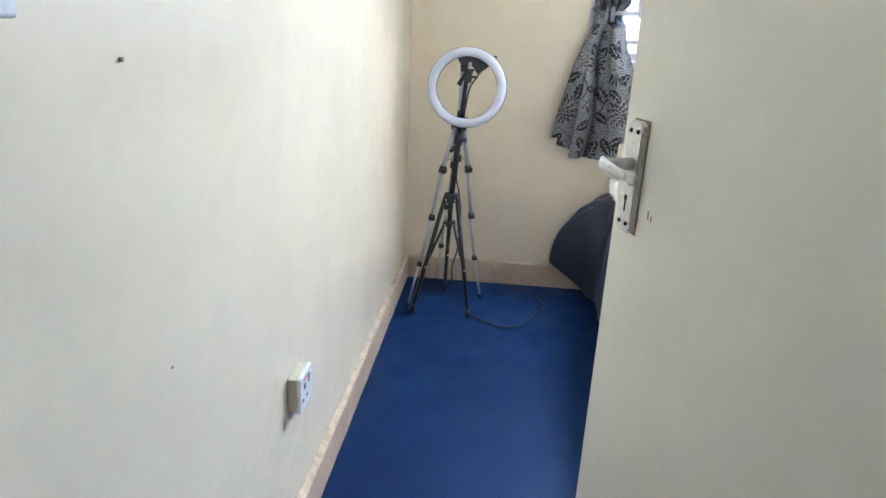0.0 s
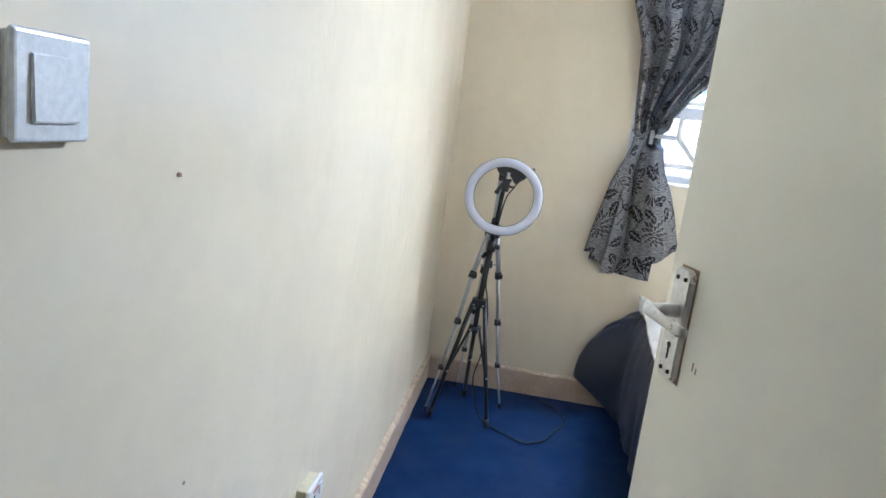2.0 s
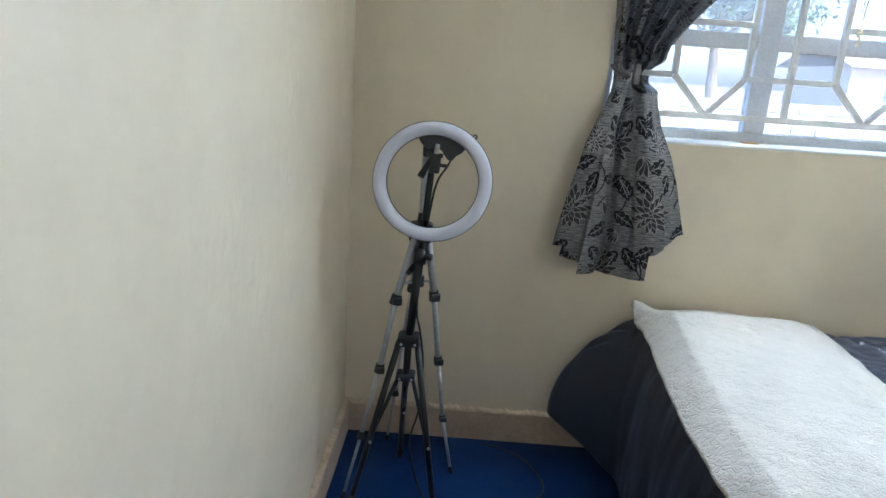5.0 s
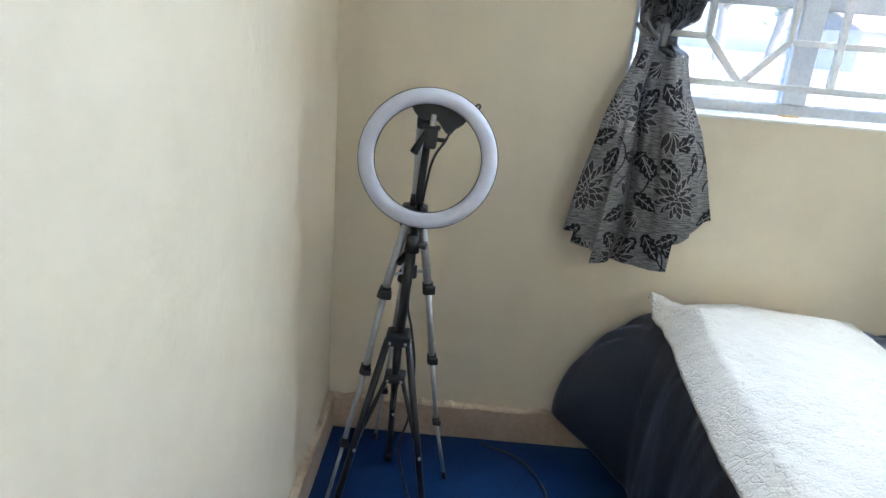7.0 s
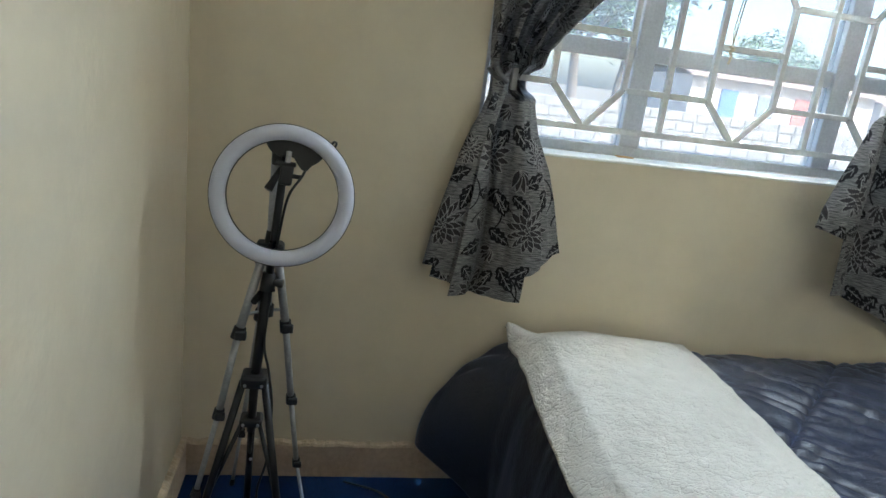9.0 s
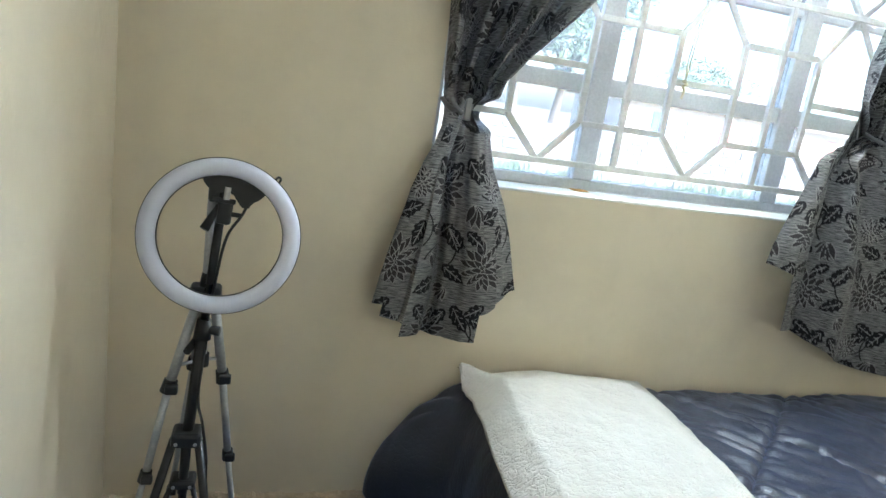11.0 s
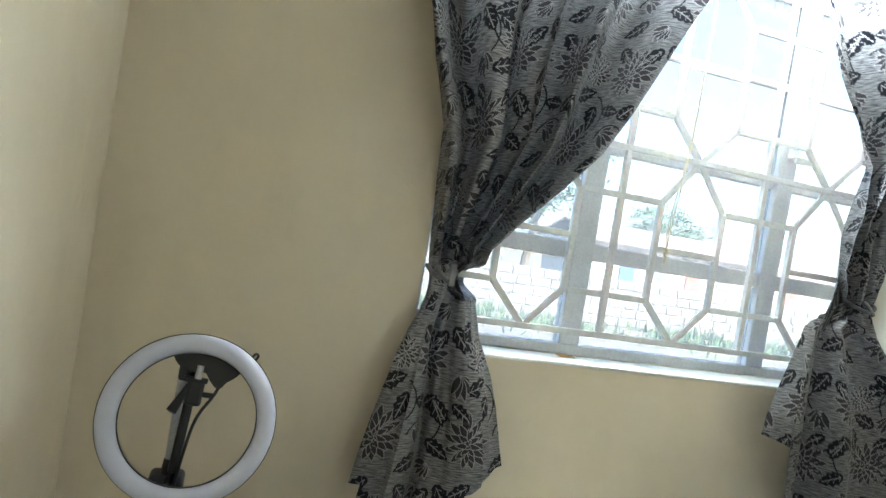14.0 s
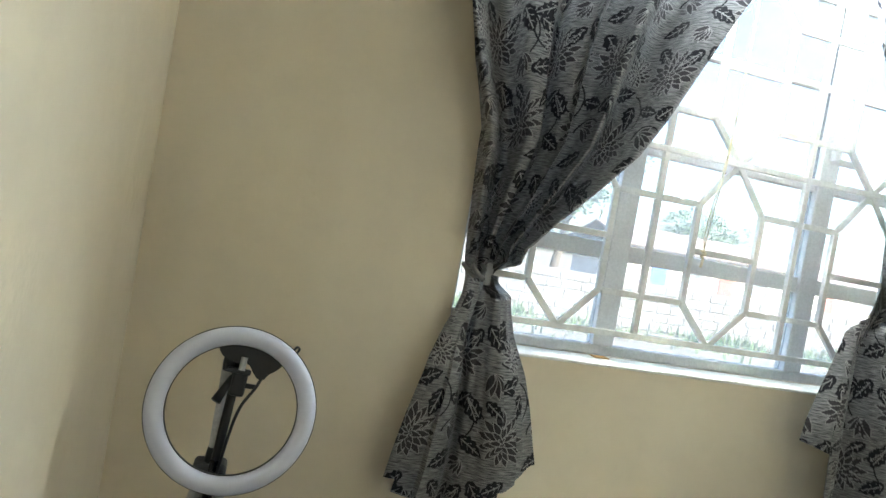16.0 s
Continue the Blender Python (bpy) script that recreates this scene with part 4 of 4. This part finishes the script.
part("diffuser", local(lathe(bmesh.new(), prof + [(R0 + 0.002, -0.004), (R1 - 0.002, -0.004)], RM, 96), ring_light), M_diffuser, ring_light, "milky white diffuser", smooth=True)
back = [(R0 - 0.0004, -0.001), (R0 - 0.0004, -0.010), (R0 + 0.006, -0.014), (R1 - 0.006, -0.014), (R1 + 0.0005, -0.010), (R1 + 0.0005, -0.001), (R1 - 0.002, -0.003), (R0 + 0.002, -0.003)]
part("housing", local(lathe(bmesh.new(), back, RM, 96), ring_light), M_black, ring_light)
ups = (RM.to_3x3() @ Vector((0, 1, 0))).normalized()
if ups.z < 0:
    ups = -ups
side = ups.cross(RN).normalized()


def on_ring(a, b, c):
    """A point by the ring's own directions: across, up, out of its face."""
    return RC + side * a + ups * b + RN * c


def slanted_box(w, h, d, a, b, c, turn=0.0, bev=0.003):
    bm = bmesh.new()
    box(bm, (-w / 2, -h / 2, -d / 2), (w / 2, h / 2, d / 2), bev)
    m = Matrix((side, ups, RN)).transposed().to_4x4()
    m.translation = on_ring(a, b, c)
    bmesh.ops.transform(bm, matrix=m @ pose(0, 0, 0, 0, 0, turn), verts=bm.verts)
    return bm




def ring_prism(outline, c0, c1, bev):
    """A block whose outline lies in the ring's plane, between depths c0 and c1."""
    bm = bmesh.new()
    f = bm.faces.new([bm.verts.new(on_ring(p, q, c0)) for p, q in outline])
    made = bmesh.ops.extrude_face_region(bm, geom=[f])["geom"]
    bmesh.ops.translate(bm, verts=[v for v in made if isinstance(v, bmesh.types.BMVert)], vec=RN * (c1 - c0))
    bmesh.ops.recalc_face_normals(bm, faces=bm.faces)
    bmesh.ops.bevel(bm, geom=list(bm.edges), offset=bev, segments=2, affect="EDGES")
    return bm


arch = [(0.136 * math.sin(k), 0.136 * math.cos(k)) for k in (0.72 - 0.18 * i for i in range(7))]
MOUNT = [(0.073, 0.082), *arch, (-0.044, 0.112), (-0.033, 0.098), (-0.014, 0.089), (0.016, 0.091), (0.030, 0.070), (0.040, 0.060), (0.050, 0.059), (0.056, 0.072)]
controller = part("control_box", local(ring_prism(MOUNT, -0.042, -0.013, 0.003), ring_light), M_black, ring_light)
part("cable_outlet", local(rod(bmesh.new(), on_ring(0.094, 0.118, -0.018), on_ring(0.101, 0.127, -0.018), 0.0045), ring_light), M_black, controller)
swivel = part("swivel", local(slanted_box(0.030, 0.052, 0.028, 0.003, 0.050, -0.030, -4, 0.006), ring_light), M_black, ring_light)
part("hot_shoe_screw", local(rod(bmesh.new(), on_ring(0.005, 0.076, -0.010), on_ring(0.007, 0.102, -0.010), 0.0065, seg=16), ring_light), M_alu, swivel, "bright metal screw")
part("wing_knob", local(slanted_box(0.026, 0.010, 0.012, 0.026, 0.046, -0.025, -4, 0.003), ring_light), M_black, swivel)
part("clamp_plate", local(slanted_box(0.046, 0.011, 0.026, 0.001, 0.074, -0.026, -4, 0.003), ring_light), M_black, swivel)
part("pan_handle", local(rod(bmesh.new(), on_ring(-0.010, 0.062, -0.030), on_ring(-0.034, 0.012, -0.012), 0.006, 0.010, 14), ring_light), M_black, swivel, smooth=True)
bm = bmesh.new()
rod(bm, H1 + (H1 - TOPJ) * 0.02, H1.lerp(TOPJ, 0.45), 0.0125, seg=16)
lower = part("column", local(bm, ring_light), M_black_metal, ring_light, smooth=True)
part("upper_column", local(rod(bmesh.new(), H1.lerp(TOPJ, 0.45), TOPJ, 0.0095, seg=16), ring_light), M_black_metal, lower, smooth=True)
mid = H1.lerp(TOPJ, 0.45)
up = (TOPJ - H1).normalized()
part("collar", local(rod(bmesh.new(), mid - up * 0.022, mid + up * 0.022, 0.019, 0.016, 16), ring_light), M_black, lower, smooth=True)
part("knob", local(rod(bmesh.new(), mid, mid + Vector((0.034, -0.010, 0)), 0.008, 0.011, 12), ring_light), M_black, lower, smooth=True)
part("leg_hub", local(box(bmesh.new(), (H1.x - 0.032, H1.y - 0.030, H1.z - 0.016), (H1.x + 0.032, H1.y + 0.030, H1.z + 0.018), 0.008), ring_light), M_black, ring_light)
part("brace_hub", local(box(bmesh.new(), (H2.x - 0.028, H2.y - 0.026, H2.z - 0.010), (H2.x + 0.028, H2.y + 0.026, H2.z + 0.012), 0.007), ring_light), M_black, ring_light)
part("column_foot", local(rod(bmesh.new(), H1, H2 - Vector((0, 0, 0.03)), 0.011, seg=14), ring_light), M_black_metal, ring_light, smooth=True)
for foot, off in (((0.352, -0.457, 0.006), (0.026, -0.016, 0)), ((0.098, -0.440, 0.006), (-0.026, -0.014, 0)), ((0.221, -0.165, 0.006), (-0.002, 0.028, 0))):
    f, o = Vector(foot), Vector(off)
    a = H1 + o
    leg = part("leg", local(rod(bmesh.new(), a, f, 0.0095, seg=12), ring_light), M_black_metal, ring_light, smooth=True)
    part("rubber_foot", local(rod(bmesh.new(), f + (a - f).normalized() * 0.03, f - Vector((0, 0, 0.006)), 0.0115, 0.012, 12), ring_light), M_black, leg, smooth=True)
    j = a.lerp(f, 0.60)
    part("rivet", local(rod(bmesh.new(), j + Vector((0.004, -0.0115, 0)), j + Vector((0.004, -0.0135, 0.001)), 0.0045, seg=10), ring_light), M_alu, leg)
    part("brace", local(rod(bmesh.new(), H2 + o * 0.8, j, 0.006, seg=10), ring_light), M_black_metal, ring_light, smooth=True)
for dx in (-0.020, 0.020):
    part("rivet", local(rod(bmesh.new(), H1 + Vector((dx, -0.030, -0.004)), H1 + Vector((dx, -0.0325, -0.004)), 0.004, seg=10), ring_light), M_alu, ring_light)
    part("rivet", local(rod(bmesh.new(), H2 + Vector((dx * 0.9, -0.026, 0)), H2 + Vector((dx * 0.9, -0.0285, 0)), 0.004, seg=10), ring_light), M_alu, ring_light)
part("cable", local(tube(bmesh.new(), [on_ring(0.060, 0.105, -0.030), on_ring(0.040, 0.050, -0.020), on_ring(0.012, 0.000, -0.010), (0.282, -0.352, 0.90), (0.270, -0.360, 0.78), (0.262, -0.366, 0.62), (0.276, -0.372, 0.55), (0.290, -0.380, 0.45), (0.285, -0.376, 0.30), (0.262, -0.34, 0.16), (0.30, -0.36, 0.02), (0.36, -0.44, 0.006), (0.434, -0.503, 0.006), (0.509, -0.546, 0.006), (0.56, -0.53, 0.006), (0.608, -0.482, 0.006), (0.65, -0.38, 0.006), (0.698, -0.297, 0.006), (0.68, -0.20, 0.006), (0.619, -0.105, 0.006), (0.507, -0.052, 0.006)], 0.0032), ring_light), M_stem, ring_light, smooth=True)
part("cable", local(tube(bmesh.new(), [on_ring(0.100, 0.126, -0.018), on_ring(0.106, 0.134, -0.02), on_ring(0.112, 0.130, -0.026), on_ring(0.106, 0.118, -0.03)], 0.0025), ring_light), M_stem, ring_light, smooth=True)

# ---- silver camera tripod standing behind it ----
APEX = Vector((0.262, -0.315, 0.835))
tripod = thing("camera_tripod", (0.26, -0.30, 0), "silver aluminium camera tripod with black clamps", "tripod")
part("shoulder", local(box(bmesh.new(), (APEX.x - 0.036, APEX.y - 0.026, APEX.z - 0.030), (APEX.x + 0.030, APEX.y + 0.030, APEX.z + 0.026), 0.010, 3), tripod), M_black, tripod)
part("centre_column", local(rod(bmesh.new(), APEX + Vector((-0.002, 0, -0.16)), APEX + Vector((-0.001, 0.002, 0.235)), 0.0105, seg=16), tripod), M_alu, tripod, smooth=True)
part("column_lock", local(rod(bmesh.new(), APEX + Vector((0, 0, 0.020)), APEX + Vector((0.001, 0, 0.055)), 0.018, 0.014, 14), tripod), M_black, tripod, smooth=True)
part("pan_head", local(box(bmesh.new(), (APEX.x - 0.010, APEX.y - 0.016, APEX.z + 0.215), (APEX.x + 0.030, APEX.y + 0.018, APEX.z + 0.252), 0.006), tripod), M_black, tripod)
LEGS = [
    (Vector((0.243, -0.335, 0.82)), [Vector((0.200, -0.360, 0.640)), Vector((0.163, -0.378, 0.429)), Vector((0.118, -0.396, 0.215))], Vector((0.070, -0.410, 0.0))),
    (Vector((0.280, -0.312, 0.82)), [Vector((0.307, -0.298, 0.638)), Vector((0.332, -0.276, 0.421)), Vector((0.358, -0.258, 0.215))], Vector((0.398, -0.232, 0.0))),
    (Vector((0.258, -0.285, 0.82)), [Vector((0.238, -0.235, 0.640)), Vector((0.215, -0.175, 0.429)), Vector((0.190, -0.115, 0.215))], Vector((0.165, -0.065, 0.0))),
]
for top_, clamps, foot in LEGS:
    pts = [top_, *clamps, foot]
    whole_leg = part("leg", local(rod(bmesh.new(), pts[0], pts[1], 0.0105, seg=14), tripod), M_alu, tripod, smooth=True)
    for k, r in ((1, 0.0085), (2, 0.0068), (3, 0.0050)):
        part("leg_section", local(rod(bmesh.new(), pts[k], pts[k + 1], r, seg=12), tripod), M_alu, whole_leg, smooth=True)
    for k, c in enumerate(clamps):
        d = (pts[k] - c).normalized()
        s = 1 - 0.13 * k
        bm = rod(bmesh.new(), c - d * 0.015 * s, c + d * 0.015 * s, 0.0165 * s, 0.0145 * s, 10)
        box(bm, (c.x - 0.006, c.y - 0.027 * s, c.z - 0.010 * s), (c.x + 0.020 * s, c.y - 0.008, c.z + 0.010 * s), 0.003)
        part("clamp", local(bm, tripod), M_black, whole_leg)
    part("foot", local(rod(bmesh.new(), foot + (pts[3] - foot).normalized() * 0.025, foot, 0.007, 0.008, 10), tripod), M_black, whole_leg)
    part("strut", local(rod(bmesh.new(), APEX + Vector((0, 0, -0.15)), top_.lerp(clamps[0], 0.75), 0.004, seg=8), tripod), M_alu, tripod, smooth=True)
part("strut_hub", local(rod(bmesh.new(), APEX + Vector((0, 0, -0.165)), APEX + Vector((0, 0, -0.135)), 0.014, seg=12), tripod), M_black, tripod)
part("crank", local(rod(bmesh.new(), APEX + Vector((-0.016, -0.02, -0.10)), APEX + Vector((-0.030, -0.05, -0.112)), 0.010, 0.008, 10), tripod), M_black, tripod)

# ---- outside ----
GROUND = -0.15
bm = bmesh.new()
for x, y in ((-900, 0.2), (900, 0.2), (900, 1800), (-900, 1800)):
    bm.verts.new((x, y, GROUND))
bm.faces.new(bm.verts)
bmesh.ops.reverse_faces(bm, faces=[f for f in bm.faces if f.normal.z < 0])
for x, y in ((-900, -900), (900, -900), (900, 0.2), (-900, 0.2)):
    bm.verts.new((x, y, GROUND))
bm.verts.ensure_lookup_table()
bm.faces.new([bm.verts[k] for k in (4, 5, 6, 7)])
tagged(linked("ground", bm, M_soil), "dry pale earth yard", "ground", kind="structure")

boundary = tagged(new("boundary_wall"), "rough quarry-stone boundary wall across the yard", "wall", kind="structure")
WY = 13.0
part("core", box(bmesh.new(), (-8, WY - 0.030, GROUND), (32, WY + 0.28, 1.02)), M_mortar, boundary)
rng = random.Random(21)


def block_mesh(name, w, h, seed):
    r = random.Random(seed)
    bm = box(bmesh.new(), (-w / 2, -0.06, -h / 2), (w / 2, 0.10, h / 2), 0.018, 1)
    for v in bm.verts:
        v.co += Vector((r.uniform(-0.012, 0.012), r.uniform(-0.014, 0.014), r.uniform(-0.010, 0.010)))
    me = bpy.data.meshes.new(name)
    bm.to_mesh(me)
    bm.free()
    me.materials.append(M_stone)
    return me


blocks = [block_mesh("stone", w, 0.215, i) for i, w in enumerate((0.36, 0.44, 0.52, 0.40, 0.48))]
widths = (0.36, 0.44, 0.52, 0.40, 0.48)
for row in range(5):
    x = 3.2 - 0.2 * (row % 2)
    while x < 22:
        k = rng.randrange(5)
        ob = new("stone", blocks[k])
        ob.parent = boundary
        ob.location = (x + widths[k] / 2, WY, GROUND + 0.12 + row * 0.235)
        x += widths[k] + 0.022

grass = bmesh.new()
for _ in range(5000):
    x, y = rng.uniform(2, 22), WY - 0.25 - abs(rng.gauss(0, 1.1))
    if y < 4 or noise.noise((x * 0.5, y * 0.7, 4)) < -0.12:
        continue
    h, a = rng.uniform(0.10, 0.38), rng.uniform(0, 6.28)
    c, s = math.cos(a) * 0.03, math.sin(a) * 0.03
    lean = Vector((rng.uniform(-0.12, 0.12), rng.uniform(-0.12, 0.12), h))
    p = Vector((x, y, GROUND))
    vs = [grass.verts.new(q) for q in (p + Vector((-c, -s, 0)), p + Vector((c, s, 0)), p + lean)]
    grass.faces.new(vs)
tagged(linked("grass", grass, M_grass), "rough green grass along the boundary wall", "grass", kind="stuff")


def tree(x, y, height, spread, seed):
    r = random.Random(seed)
    t = thing("tree", (x, y, GROUND), "leafy green tree beyond the boundary wall", "tree", "trees beyond the wall")
    trunk = bmesh.new()
    fork = Vector((x + r.uniform(-0.3, 0.3), y, GROUND + height * 0.42))
    rod(trunk, (x, y, GROUND), fork, 0.22, 0.13, 10)
    tips = []
    for k in range(8):
        a = 2 * math.pi * k / 8 + r.uniform(-0.3, 0.3)
        tip = fork + Vector((math.cos(a) * spread * r.uniform(0.45, 0.8), math.sin(a) * spread * r.uniform(0.45, 0.8), height * r.uniform(0.15, 0.5)))
        rod(trunk, fork - Vector((0, 0, 0.1)), tip, 0.08, 0.025, 7)
        tips.append(tip)
    part("trunk", local(trunk, t), M_bark, t)
    verts, faces = [], []
    for tip in tips + [fork + Vector((0, 0, height * 0.5))]:
        for _ in range(9):
            c = tip + Vector((r.gauss(0, spread * 0.26), r.gauss(0, spread * 0.26), r.gauss(0, height * 0.09)))
            for _ in range(48):
                p = c + Vector((r.gauss(0, 0.30), r.gauss(0, 0.30), r.gauss(0, 0.22)))
                d = Vector((r.uniform(-1, 1), r.uniform(-1, 1), r.uniform(-0.6, 0.6))).normalized() * r.uniform(0.10, 0.2)
                e = d.cross(Vector((r.uniform(-1, 1), r.uniform(-1, 1), 1))).normalized() * 0.05
                n = len(verts)
                verts += [p - d, p + e, p + d, p - e]
                faces.append((n, n + 1, n + 2, n + 3))
    me = bpy.data.meshes.new("crown")
    me.from_pydata([v - Vector((x, y, GROUND)) for v in verts], [], faces)
    me.materials.append(M_leaf)
    crown = new("crown", me)
    crown.parent = t


tree(8.0, 19.0, 6.2, 2.6, 1)
tree(10.6, 22.0, 6.8, 2.6, 2)
tree(5.0, 24.0, 6.5, 2.8, 3)
tree(29.0, 40.0, 6.0, 3.0, 5)


def house(x0, x1, y0, y1, wall_h, roof_h, doors, label):
    h = thing("house", (x0, y0, GROUND), label, "house", "houses beyond the wall")
    part("wall", local(box(bmesh.new(), (x0, y0, GROUND), (x1, y1, wall_h)), h), M_house, h)
    roof = bmesh.new()
    ym = (y0 + y1) / 2
    a = [(x0 - 0.4, y0 - 0.5, wall_h - 0.05), (x1 + 0.4, y0 - 0.5, wall_h - 0.05), (x1 + 0.4, ym, roof_h), (x0 - 0.4, ym, roof_h), (x1 + 0.4, y1 + 0.5, wall_h - 0.05), (x0 - 0.4, y1 + 0.5, wall_h - 0.05)]
    lo = [roof.verts.new(p) for p in a]
    hi = [roof.verts.new((p[0], p[1], p[2] + 0.08)) for p in a]
    for q in (lo, hi):
        roof.faces.new((q[0], q[1], q[2], q[3]))
        roof.faces.new((q[3], q[2], q[4], q[5]))
    for i, j in ((0, 1), (1, 2), (2, 4), (4, 5), (5, 3), (3, 0)):
        roof.faces.new((lo[i], lo[j], hi[j], hi[i]))
    bmesh.ops.recalc_face_normals(roof, faces=roof.faces)
    part("roof", local(roof, h), M_iron, h)
    for x, w, z0, z1, m, nm in doors:
        part(nm, local(box(bmesh.new(), (x, y0 - 0.05, z0), (x + w, y0 + 0.02, z1), 0.01, 1), h), m, h)


house(17.0, 27.0, 28, 34, 2.5, 3.5, [(18.6, 0.9, 0.1, 2.0, M_bluedoor, "door"), (20.6, 1.0, 0.9, 1.9, M_farglass, "window"), (22.6, 0.9, 0.1, 2.0, M_reddoor, "door"), (24.6, 1.0, 0.9, 1.9, M_farglass, "window")], "low pale house with a blue door and an iron roof")
house(32.0, 42.0, 33, 40, 2.4, 3.3, [(34.0, 0.9, 0.1, 2.0, M_reddoor, "door"), (37.0, 1.1, 0.9, 1.9, M_farglass, "window")], "low pale house with a reddish door and an iron roof")
